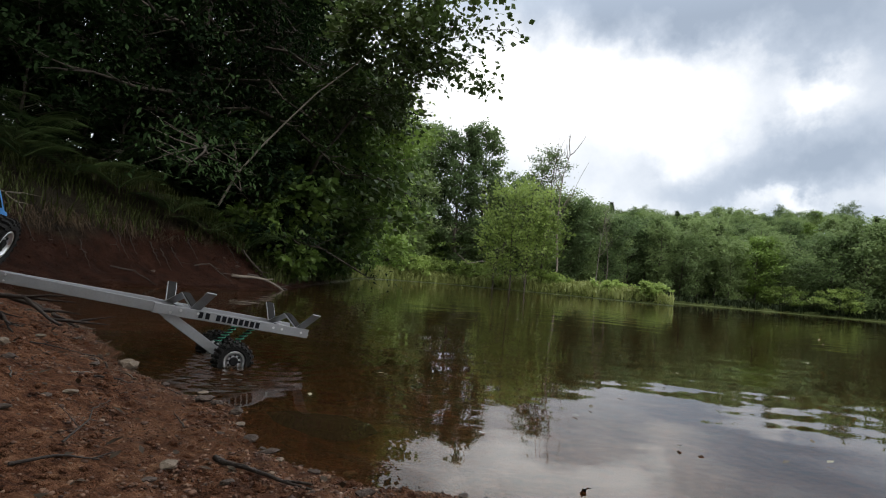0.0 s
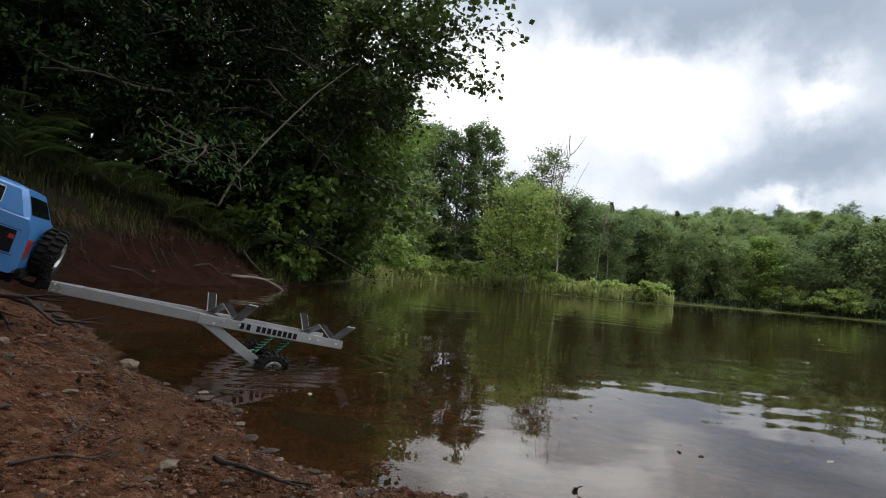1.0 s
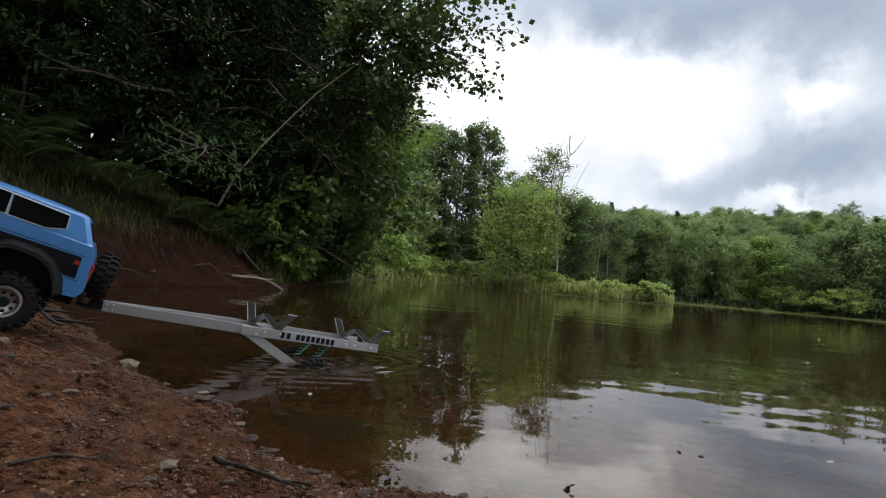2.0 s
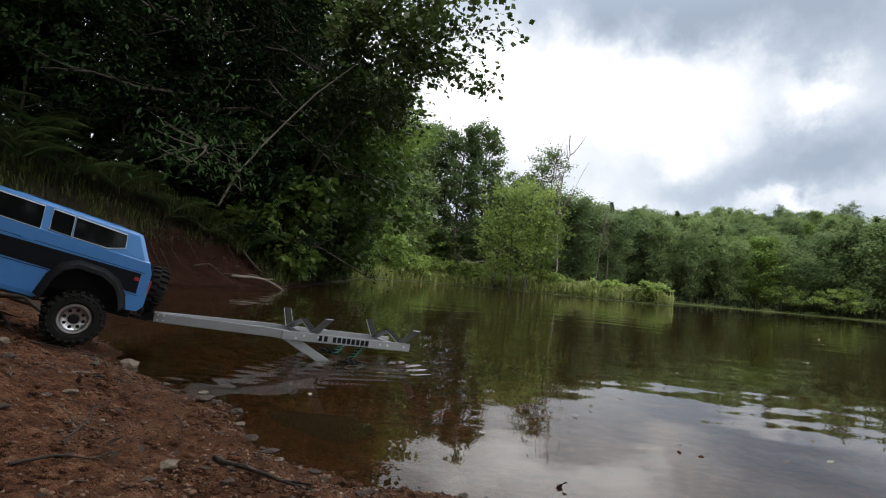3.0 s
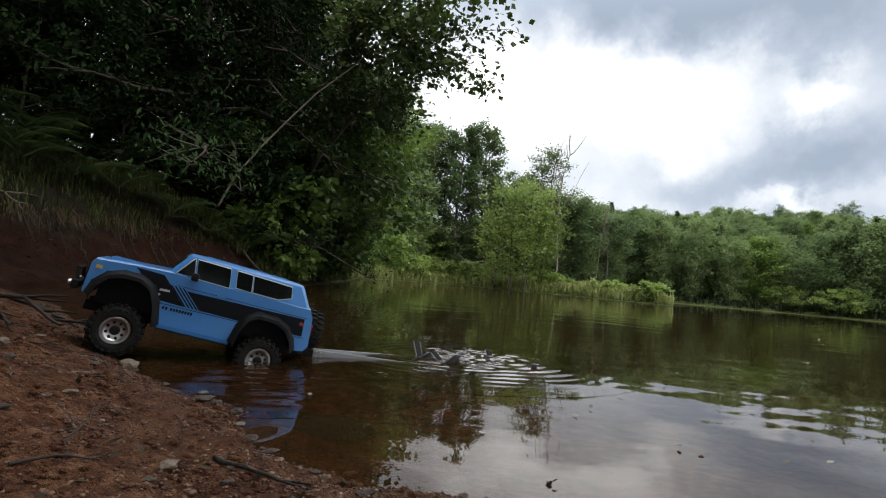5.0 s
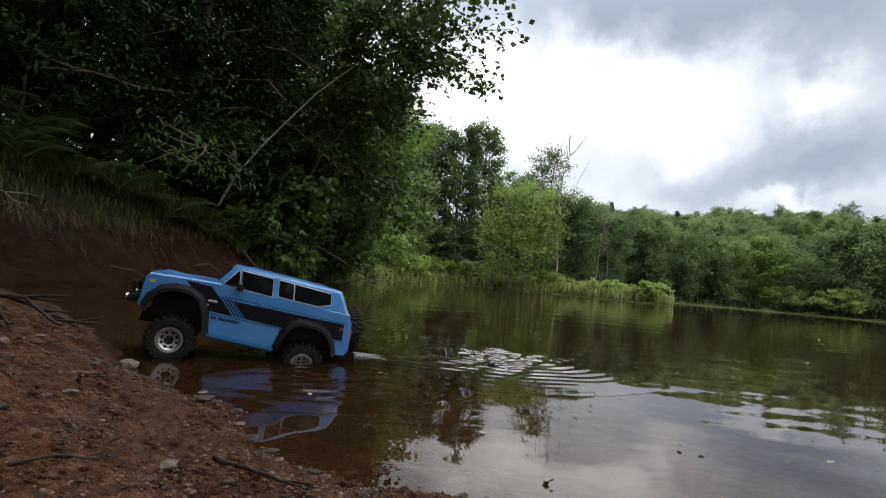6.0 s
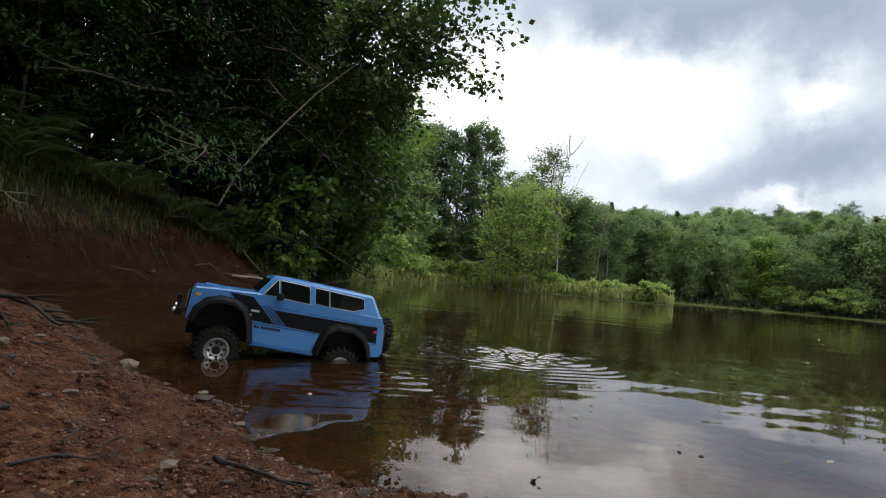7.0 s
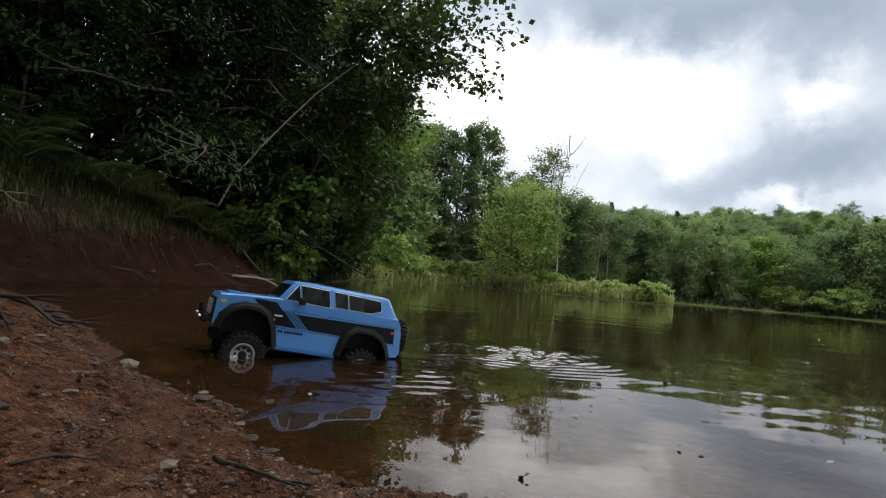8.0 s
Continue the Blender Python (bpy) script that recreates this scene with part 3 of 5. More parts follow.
meadow("hanging_grass", "dry brown grass and rootlets hanging over the bank's edge", DIM_DRY, spread_points(rng, 3600, -4.4, -1.4, 2.9, 8.5, 0.46, 0.66, tufty(0.4, 202, 0.0)), 0.05, 0.14, 103, lean=0.8, width=0.0020, hang=0.95, away=(0.75, -0.45, 0))
meadow("bank_grass", "green weeds along the waterside of the wooded bank", DIM_GRASS, spread_points(rng, 6000, -3.2, -1.0, 5.0, 14, 0.05, 0.9, tufty(0.7, 203, 0.1)), 0.08, 0.32, 104, lean=0.6, width=0.006)
meadow("shore_grass", "bright yellow-green grass along the low far shore", SHORE_GRASS, spread_points(rng, 26000, -3.6, 10.5, 15, 31, 0.05, 2.8, tufty(2.0, 204, 0.35)), 0.25, 0.62, 105, lean=0.6, width=0.022)
meadow("shore_grass", "green reeds at the foot of the far wood", DIM_GRASS, spread_points(rng, 5000, 9, 40, 26, 40, 0.1, 1.6, tufty(3.0, 205, 0.1)), 0.25, 0.6, 106, lean=0.5, width=0.03)


def fern(seed, at, size, label="green fern with arching fronds under the trees"):
    rng = np.random.default_rng(seed)
    base = new("fern")
    base.matrix_world = pose(at[0], at[1], float(land_height(at[0], at[1])) + (at[2] if len(at) > 2 else 0) - 0.01, 0, 0, rng.uniform(0, 360))
    for i in range(8):
        az = i * 0.785 + rng.normal(0, 0.2)
        L = size * rng.uniform(0.75, 1.15)
        q = np.linspace(0, 1, 12)
        r = L * (q * 0.85)
        z = L * (0.85 * q - 0.62 * q ** 2.2)
        spine = np.stack([np.cos(az) * r, np.sin(az) * r, z], 1)
        pieces = [tube(spine, 0.004 * size * (1.2 - q), 4)]
        u = np.linspace(0.14, 0.99, 26)
        at_ = np.stack([np.interp(u, q, spine[:, c]) for c in range(3)], 1)
        tan = np.array([np.cos(az), np.sin(az), 0])
        sd = np.array([-np.sin(az), np.cos(az), 0])
        plen = L * 0.30 * np.sin(math.pi * np.clip(u * 0.86 + 0.14, 0, 1)) ** 0.8
        for s in (-1, 1):
            d = np.repeat((s * sd + 0.35 * tan + [0, 0, -0.12])[None], len(u), 0)
            w = tan * 0.013 * size
            tip = at_ + d * plen[:, None]
            m = at_ + d * plen[:, None] * 0.4
            v = np.stack([at_, m - w, tip, m + w], 1).reshape(-1, 3)
            pieces.append((v, np.arange(len(v)).reshape(-1, 4)))
        link_mesh("frond", array_mesh("frond", *join(pieces)), DIM_FERN, base)
    return tagged(base, label, "fern", "ferns on the bank")


for k, (x, y, lift, size) in enumerate([(-3.05, 3.75, 0.10, 0.52), (-3.3, 3.95, 0.16, 0.56), (-2.95, 4.15, 0.1, 0.5), (-2.75, 4.4, 0.08, 0.5), (-2.35, 4.55, 0.08, 0.5), (-2.1, 4.75, 0.05, 0.46), (-1.9, 5.05, 0.05, 0.6), (-3.6, 4.4, 0.2, 0.65),
                                        (-2.3, 5.1, 0.0, 0.5), (-3.15, 4.9, 0.1, 0.6), (-2.6, 5.4, 0.1, 0.55), (-3.5, 3.6, 0.1, 0.55), (-2.15, 5.6, 0.0, 0.45), (-3.9, 4.0, 0.1, 0.6)]):
    fern(300 + k, (x, y, lift), size)


def stone_shapes(rng, at, size):
    """Rough little stones: jittered twenty-faced lumps."""
    p = (1 + 5 ** 0.5) / 2
    iv = np.array([(-1, p, 0), (1, p, 0), (-1, -p, 0), (1, -p, 0), (0, -1, p), (0, 1, p), (0, -1, -p), (0, 1, -p), (p, 0, -1), (p, 0, 1), (-p, 0, -1), (-p, 0, 1)]) / 1.9
    tri = np.array([(0, 11, 5), (0, 5, 1), (0, 1, 7), (0, 7, 10), (0, 10, 11), (1, 5, 9), (5, 11, 4), (11, 10, 2), (10, 7, 6), (7, 1, 8),
                    (3, 9, 4), (3, 4, 2), (3, 2, 6), (3, 6, 8), (3, 8, 9), (4, 9, 5), (2, 4, 11), (6, 2, 10), (8, 6, 7), (9, 8, 1)])
    n = len(at)
    v = iv[None] * rng.uniform(0.75, 1.25, (n, 12, 1))
    v = v * np.stack([rng.uniform(0.8, 1.4, n), rng.uniform(0.7, 1.1, n), rng.uniform(0.4, 0.8, n)], 1)[:, None]
    a = rng.uniform(0, 2 * math.pi, n)
    c, s = np.cos(a)[:, None], np.sin(a)[:, None]
    v = np.stack([v[..., 0] * c - v[..., 1] * s, v[..., 0] * s + v[..., 1] * c, v[..., 2]], -1)
    v = at[:, None] + v * (size / 2)[:, None, None]
    f = tri[None] + (np.arange(n) * 12)[:, None, None]
    return v.reshape(-1, 3), f.reshape(-1, 3)


rng = np.random.default_rng(111)
grit = spread_points(rng, 15000, -1.9, 0.5, 0.28, 2.2, -0.06, 1.0, lambda x, y, d: np.clip(0.35 + 0.6 * waves(x, y, 0.22, 210) + 0.6 * np.exp(-np.abs(d) * 12), 0.05, 1) / (0.45 + np.hypot(x, y)))
tagged(link_mesh("gravel", array_mesh("gravel", *stone_shapes(rng, grit + [0, 0, 0.0062], 0.0024 + 0.0120 * rng.beta(1.0, 7, len(grit)))), GRIT), "coarse brown grit strewn over the sand", "gravel", kind="stuff")
clods = spread_points(rng, 1500, -1.8, 0.4, 0.32, 2.0, 0.0, 1.0, lambda x, y, d: np.clip(0.2 + 0.8 * waves(x, y, 0.26, 211), 0.0, 1) / (0.5 + np.hypot(x, y)))
tagged(link_mesh("clods", array_mesh("clods", *stone_shapes(rng, clods + [0, 0, 0.007], 0.007 + 0.020 * rng.beta(1.0, 6, len(clods)))), GROUND), "crumbling clods of red-brown sand", "clods", kind="stuff")
scraps = spread_points(rng, 420, -1.7, 0.3, 0.32, 1.9, 0.0, 0.9, tufty(0.3, 212, 0.05))
v, f = leaves(scraps + [0, 0, 0.0095], rng.normal(0, 1, (len(scraps), 3)) * [1, 1, 0.12], rng.uniform(0.006, 0.022, len(scraps)), rng, width=0.5, flat=0.85)
tagged(link_mesh("leaf_litter", array_mesh("leaf_litter", v, f), DIM_DRY), "dark scraps of dead leaf and bark on the sand", "leaf litter", kind="stuff")
bits = spread_points(rng, 700, -3.6, -1.2, 2.2, 6, 0.02, 0.6)
tagged(link_mesh("gravel", array_mesh("gravel", *stone_shapes(rng, bits + [0, 0, 0.006], rng.uniform(0.008, 0.03, len(bits)))), GROUND), "scattered stones and clods on the clay bank", "gravel", kind="stuff")


def stone(seed, x, y, size, mat, label, lift=0.25):
    rng = np.random.default_rng(seed)
    bm = bmesh.new()
    bmesh.ops.create_icosphere(bm, subdivisions=2, radius=size / 2)
    sx, sy, sz = rng.uniform(0.9, 1.35), rng.uniform(0.7, 1.0), rng.uniform(0.34, 0.52)
    off = Vector(rng.uniform(-9, 9, 3))
    for v in bm.verts:
        n = noise.noise(v.co / size * 2.4 + off) * 0.42 + noise.noise(v.co / size * 5 + off) * 0.2
        v.co = Vector((v.co.x * sx, v.co.y * sy, v.co.z * sz)) * (1 + n)
    me = bpy.data.meshes.new("stone")
    bm.to_mesh(me)
    bm.free()
    me.shade_smooth()
    me.set_sharp_from_angle(angle=radians(16))
    ob = link_mesh("stone", me, mat)
    ob.matrix_world = pose(x, y, float(land_height(x, y)) + size * lift * 0.5, rng.uniform(-8, 8), rng.uniform(-8, 8), rng.uniform(0, 360))
    return tagged(ob, label, "stone", "stones on the shore")


PALE_L, DARK_L = "pale worn stone lying on the sand", "small brown stone half sunk in the sand"
for k, (x, y, size, pale) in enumerate([(-0.632, 1.125, 0.042, 1), (-0.585, 1.165, 0.022, 1), (-0.70, 0.865, 0.036, 1), (-0.259, 0.56, 0.018, 1), (-0.476, 0.719, 0.018, 1), (-0.372, 0.895, 0.026, 0),
                                       (-0.345, 0.885, 0.018, 0), (-0.175, 0.668, 0.012, 1), (-0.124, 0.632, 0.014, 0), (-0.085, 0.655, 0.017, 1), (-0.62, 0.79, 0.02, 0), (-0.30, 0.85, 0.02, 0),
                                       (-0.275, 0.80, 0.018, 1), (-0.235, 0.735, 0.02, 0), (-0.20, 0.70, 0.02, 0), (-0.05, 0.64, 0.012, 0), (0.0, 0.63, 0.012, 0), (0.05, 0.615, 0.014, 0), (0.09, 0.605, 0.012, 0)]):
    stone(400 + k, x, y, size, PALE_STONE if pale else STONE, PALE_L if pale else DARK_L, 0.35)
rng = np.random.default_rng(121)
for k, (x, y, z) in enumerate(spread_points(rng, 70, -1.5, 0.1, 0.36, 1.9, -0.03, 0.55)):
    stone(430 + k, x, y, rng.uniform(0.007, 0.020), STONE if rng.uniform() < 0.85 else PALE_STONE, DARK_L if k % 4 else PALE_L, 0.3)
for k, (x, y, z) in enumerate(spread_points(rng, 12, -3.4, -1.3, 2.4, 6.0, 0.10, 0.5)):
    stone(520 + k, x, y, rng.uniform(0.02, 0.045), STONE if rng.uniform() < 0.7 else PALE_STONE, "stone lying on the clay bank", 0.4)
# a broad flat rock under the shallow water
sunk = stone(560, -0.165, 0.862, 0.155, DARK_STONE, "dark flat stone under the shallow water", 0.06)
sunk.scale = (1.15, 1.1, 0.6)
sunk.location.z = -0.026


def stick(seed, points, radius, mat, label, forks=3):
    rng = np.random.default_rng(seed)
    p = np.array(points, float)
    q = np.linspace(0, 1, len(p))
    u = np.linspace(0, 1, 9)
    line = np.stack([np.interp(u, q, p[:, c]) for c in range(3)], 1)
    ln = np.linalg.norm(p[-1] - p[0])
    line[1:-1] += rng.normal(0, 0.016 * ln, (7, 3)) * [1, 1, 0.5]
    pieces = [tube(line, radius * (1 - 0.65 * u), 6)]
    for _ in range(forks):
        i = int(rng.integers(2, 8))
        e = line[i] + (line[-1] - line[0]) * rng.uniform(0.1, 0.3) + rng.normal(0, 0.14 * ln, 3) * [1, 1, 0.5]
        e[2] = max(e[2], line[i][2] - 0.004)
        pieces.append(tube(np.stack([line[i], (line[i] + e) / 2 + rng.normal(0, 0.01 * ln, 3), e]), [radius * 0.5, radius * 0.35, radius * 0.1], 5))
    me = array_mesh("stick", *join(pieces))
    me.shade_smooth()
    return tagged(link_mesh("stick", me, mat), label, "stick", "sticks on the shore")


def on_land(x, y, up=0.0):
    return (x, y, float(land_height(x, y)) + up)


stick(601, [on_land(-0.36, 0.543, 0.004), on_land(-0.395, 0.64, 0.02), on_land(-0.428, 0.731, 0.016)], 0.0013, DARK_WOOD, "thin dark twig lying on the sand", 2)
stick(602, [on_land(-0.235, 0.615, 0.004), on_land(-0.181, 0.585, 0.006), on_land(-0.11, 0.556, 0.004)], 0.0034, DARK_WOOD, "dark wet stick lying on the sand", 2)
stick(603, [on_land(-1.25, 1.40, 0.02), on_land(-1.08, 1.39, 0.035), on_land(-0.93, 1.33, 0.012)], 0.009, DARK_WOOD, "dark gnarled driftwood root on the sand", 4)
stick(604, [on_land(-1.30, 1.62, 0.015), on_land(-1.15, 1.60, 0.02), on_land(-1.0, 1.50, 0.006)], 0.009, DARK_WOOD, "dark gnarled driftwood root on the sand", 4)
stick(605, [on_land(-0.92, 1.14, 0.01), on_land(-0.86, 1.06, 0.025), on_land(-0.80, 1.02, 0.006)], 0.005, DARK_WOOD, "dark forked twig on the sand", 4)
rng = np.random.default_rng(131)
for k, (x, y, z) in enumerate(spread_points(rng, 34, -1.3, -0.05, 0.38, 1.6, 0.03, 0.6)):
    a, ln = rng.uniform(0, math.pi), rng.uniform(0.025, 0.09)
    ex, ey = x + math.cos(a) * ln, y + math.sin(a) * ln
    stick(610 + k, [on_land(x, y, 0.003), on_land((x + ex) / 2, (y + ey) / 2, 0.006), on_land(ex, ey, 0.003)], rng.uniform(0.0008, 0.0020), DARK_WOOD if k % 3 else GREY_WOOD, "small broken twig on the sand", 1)
# roots and fallen branches on the clay bank
for k, (a, b, c, r) in enumerate([((-1.78, 4.55, 0.03), (-1.55, 4.75, 0.09), (-1.40, 5.05, -0.02), 0.016), ((-1.72, 4.75, 0.05), (-1.52, 4.95, 0.05), (-1.42, 5.2, -0.02), 0.011),
                                 ((-1.95, 4.2, 0.10), (-1.85, 4.25, 0.16), (-1.70, 4.35, 0.05), 0.007), ((-2.95, 3.30, 0.02), (-2.82, 3.36, 0.05), (-2.70, 3.42, 0.02), 0.008),
                                 ((-2.3, 3.7, 0.03), (-2.16, 3.75, 0.05), (-2.02, 3.82, 0.0), 0.007), ((-1.85, 4.9, 0.14), (-1.7, 5.0, 0.05), (-1.6, 5.1, 0.0), 0.012)]):
    stick(650 + k, [on_land(*p) for p in (a, b, c)], r, GREY_WOOD if k in (0, 3) else DARK_WOOD, "bare root washed out of the bank", 3)
rng = np.random.default_rng(141)
for k, (x, y, z) in enumerate(spread_points(rng, 12, -3.2, -1.4, 3.0, 6.2, 0.34, 0.52)):
    stick(670 + k, [on_land(x, y, 0.03), on_land(x + 0.06, y - 0.03, 0.02), on_land(x + 0.15, y - 0.08, 0.015)], rng.uniform(0.002, 0.005), DARK_WOOD, "thin root dangling from the eroded bank", 2)


# ---------------------------------------------------------------- shrubs, snags and leaves on the water
def shrub(seed, x, y, hgt, sp, mat, label, leaf=0.06, limbs=22, per=22):
    return tree("shrub", label, seed, (x, y), BARK, mat, category="shrub", height=hgt, spread=sp, limbs=limbs, twigs=9, per_twig=per, leaf=leaf, start=0.04, rise=0.55, droop=0.25, shape="round", width=0.7, trunk=0.014, scatter=0.14)


DARK_SHRUB, LIGHT_SHRUB = "dense shrub on the bank, its green darkened for shade", "leafy green shrub overhanging the water"
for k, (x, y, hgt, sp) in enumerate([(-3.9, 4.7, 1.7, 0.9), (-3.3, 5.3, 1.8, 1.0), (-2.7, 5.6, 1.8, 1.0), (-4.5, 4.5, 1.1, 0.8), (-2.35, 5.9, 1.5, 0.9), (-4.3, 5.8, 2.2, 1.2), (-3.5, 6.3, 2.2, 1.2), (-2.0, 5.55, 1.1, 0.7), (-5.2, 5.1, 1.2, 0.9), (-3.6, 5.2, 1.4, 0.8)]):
    shrub(701 + k, x, y, hgt, sp, SHADED_LEAVES, DARK_SHRUB, leaf=0.06, per=18)
for k, (x, y, hgt, sp) in enumerate([(-1.72, 5.7, 0.9, 0.55), (-1.85, 6.4, 1.3, 0.75), (-1.95, 7.4, 1.5, 0.8), (-2.1, 8.8, 1.7, 0.9), (-2.3, 10.5, 1.7, 1.0), (-2.6, 12.5, 1.9, 1.1), (-3.0, 15.0, 2.0, 1.2), (-3.2, 18.0, 2.2, 1.4), (-2.4, 22.8, 1.6, 1.2), (0.2, 28.6, 2.2, 1.6), (-1.2, 27.0, 2.0, 1.5), (1.6, 29.4, 2.2, 1.7), (-2.6, 27.4, 2.4, 1.7), (3.2, 30.5, 2.2, 1.7)]):
    shrub(721 + k, x, y, hgt, sp, MAPLE, LIGHT_SHRUB, leaf=0.075 + 0.005 * k, per=17)
for k, (x, y, hgt, sp) in enumerate([(7.9, 19.9, 0.55, 0.6), (6.9, 21.4, 0.5, 0.6), (5.0, 23.6, 0.55, 0.7), (1.6, 25.8, 0.8, 0.9), (0.0, 26.0, 0.9, 1.0), (-1.3, 24.0, 0.8, 1.0), (23.5, 31.0, 1.4, 1.3), (21.5, 33.0, 1.2, 1.3)]):
    shrub(741 + k, x, y, hgt, sp, YOUNG, "low bright green bush on the grassy shore", leaf=0.11, limbs=18, per=18)


def snag(seed, x, y, hgt, label, lean=0.0, n=9, mat=None):
    rng = np.random.default_rng(seed)
    zz = np.linspace(0, 1, 8)
    spine = np.stack([lean * zz + np.cumsum(rng.normal(0, 0.012, 8)) * hgt, np.cumsum(rng.normal(0, 0.01, 8)) * hgt, hgt * zz], 1)
    pieces = [tube(spine, hgt * 0.0065 * (1 - 0.9 * zz) + 0.004, 6)]
    for i in range(n):
        u = rng.uniform(0.35, 0.95)
        o = np.array([np.interp(u, zz, spine[:, c]) for c in range(3)])
        a, ln = rng.uniform(0, 6.3), hgt * rng.uniform(0.25, 0.5) * (1.15 - u)
        q = np.linspace(0, 1, 5)[:, None]
        br = o + q * ln * np.array([math.cos(a) * 0.6, math.sin(a) * 0.6, 0.0]) + q ** 1.4 * ln * np.array([0, 0, 0.9]) + rng.normal(0, 0.02 * ln, (5, 3)) * q
        pieces.append(tube(br, hgt * 0.0026 * (1 - 0.8 * q[:, 0]) + 0.003, 4))
    base = new("dead_tree")
    base.matrix_world = pose(x, y, float(land_height(x, y)) - 0.05)
    link_mesh("trunk", array_mesh("trunk", *join(pieces)), mat or GREY_WOOD, base)
    return tagged(base, label, "dead tree")


snag(761, 4.9, 25.6, 7.2, "bare dead tree with upswept grey branches", 0.35, 10, DARK_WOOD)
snag(762, 5.7, 26.0, 7.7, "bare dead tree with upswept grey branches", 0.5, 12, GREY_WOOD)
snag(763, 8.6, 29.5, 4.8, "pale leafless sapling at the wood's edge", 0.2, 14, PALE_BARK)
snag(764, 9.6, 30.5, 4.6, "pale leafless sapling at the wood's edge", -0.1, 12, PALE_BARK)
stick(765, [(0.6, 22.0, 1.35), (1.1, 22.0, 0.95), (1.75, 22.2, 1.15)], 0.022, PALE_BARK, "pale lichened branch sticking out of the bushes", 5)
rng = np.random.default_rng(151)
for k in range(46):
    y = 0.85 + 14 * rng.uniform() ** 2
    x = rng.uniform(-0.25, 0.8) * y
    if float(shore_distance(np.array([x]), np.array([y]))[0]) > -0.1:
        continue
    v, f = leaves(np.array([[0.0, 0, 0.002]]), np.array([[1.0, 0, 0.0]]), np.array([0.016 + 0.004 * y * rng.uniform(0.3, 1)]), rng, flat=1.0)
    ob = link_mesh("floating_leaf", array_mesh("floating_leaf", v * [1, 1, 0.3], f), LITTER)
    ob.matrix_world = pose(x, y, 0.003, 0, 0, rng.uniform(0, 360))
    tagged(ob, "pale fallen leaf floating on the water", "leaf", "leaves on the water")


# ---------------------------------------------------------------- toy truck and trailer
def slab(bm, poly, lay):
    """A closed slab between two copies of an outline; lay(u, v, side) gives the places, side 0 or 1."""
    a = [bm.verts.new(lay(u, v, 0)) for u, v in poly]
    b = [bm.verts.new(lay(u, v, 1)) for u, v in poly]
    bm.faces.new(a), bm.faces.new(b[::-1])
    n = len(poly)
    for i in range(n):
        j = (i + 1) % n
        bm.faces.new((a[i], b[i], b[j], a[j]))
    return bm


def side_plate(poly, y0, y1):
    return slab(bmesh.new(), poly, lambda u, v, s: (u, y1 if s else y0, v))


def cabin_y(z):
    """Half-width of the cabin at a height: its sides lean in."""
    return 0.0985 - (z - 0.150) / 0.055 * 0.0145


def cabin_plate(poly, side, lift0, lift1):
    return slab(bmesh.new(), poly, lambda u, v, s: (u, side * (cabin_y(v) + (lift1 if s else lift0)), v))


def rod(points, radius, sides=6, closed=False):
    pts = list(points) + ([points[0], points[1]] if closed else [])
    v, f = tube(np.array(pts), np.full(len(pts), radius), sides)
    bm = bmesh.new()
    vs = [bm.verts.new(c) for c in v]
    for q in f:
        bm.faces.new([vs[i] for i in q])
    if not closed:
        bm.faces.new(vs[:sides]), bm.faces.new(vs[-sides:])
    return bm


def box(x0, x1, y0, y1, z0, z1, bevel=0.0):
    bm = bmesh.new()
    bmesh.ops.create_cube(bm, size=1, matrix=Matrix.Translation(((x0 + x1) / 2, (y0 + y1) / 2, (z0 + z1) / 2)) @ Matrix.Diagonal((x1 - x0, y1 - y0, z1 - z0, 1)))
    if bevel:
        bmesh.ops.bevel(bm, geom=bm.edges[:], offset=bevel, segments=2, affect="EDGES", profile=0.6)
    return bm


def revolve(profile, segments=40):
    """A ring about the y axis from an outline of (radius, y), closed."""
    bm = bmesh.new()
    rows = []
    for i in range(segments):
        a = 2 * math.pi * i / segments
        rows.append([bm.verts.new((r * math.cos(a), y, r * math.sin(a))) for r, y in profile])
    n = len(profile)
    for i in range(segments):
        p, q = rows[i], rows[(i + 1) % segments]
        for k in range(n):
            bm.faces.new((p[k], p[(k + 1) % n], q[(k + 1) % n], q[k]))
    return bm


def strip(a, b, width_dir, width, thick):
    """A flat bar from a to b, its width along width_dir."""
    a, b, w = Vector(a), Vector(b), Vector(width_dir).normalized()
    n = (b - a).cross(w).normalized() * thick / 2
    w = w * width / 2
    bm = bmesh.new()
    vs = [bm.verts.new(p + sw * w + sn * n) for p in (a, b) for sw, sn in ((-1, -1), (1, -1), (1, 1), (-1, 1))]
    for q in ((0, 1, 2, 3), (7, 6, 5, 4), (0, 4, 5, 1), (1, 5, 6, 2), (2, 6, 7, 3), (3, 7, 4, 0)):
        bm.faces.new([vs[i] for i in q])
    bmesh.ops.bevel(bm, geom=bm.edges[:], offset=thick * 0.25, segments=1, affect="EDGES")
    return bm


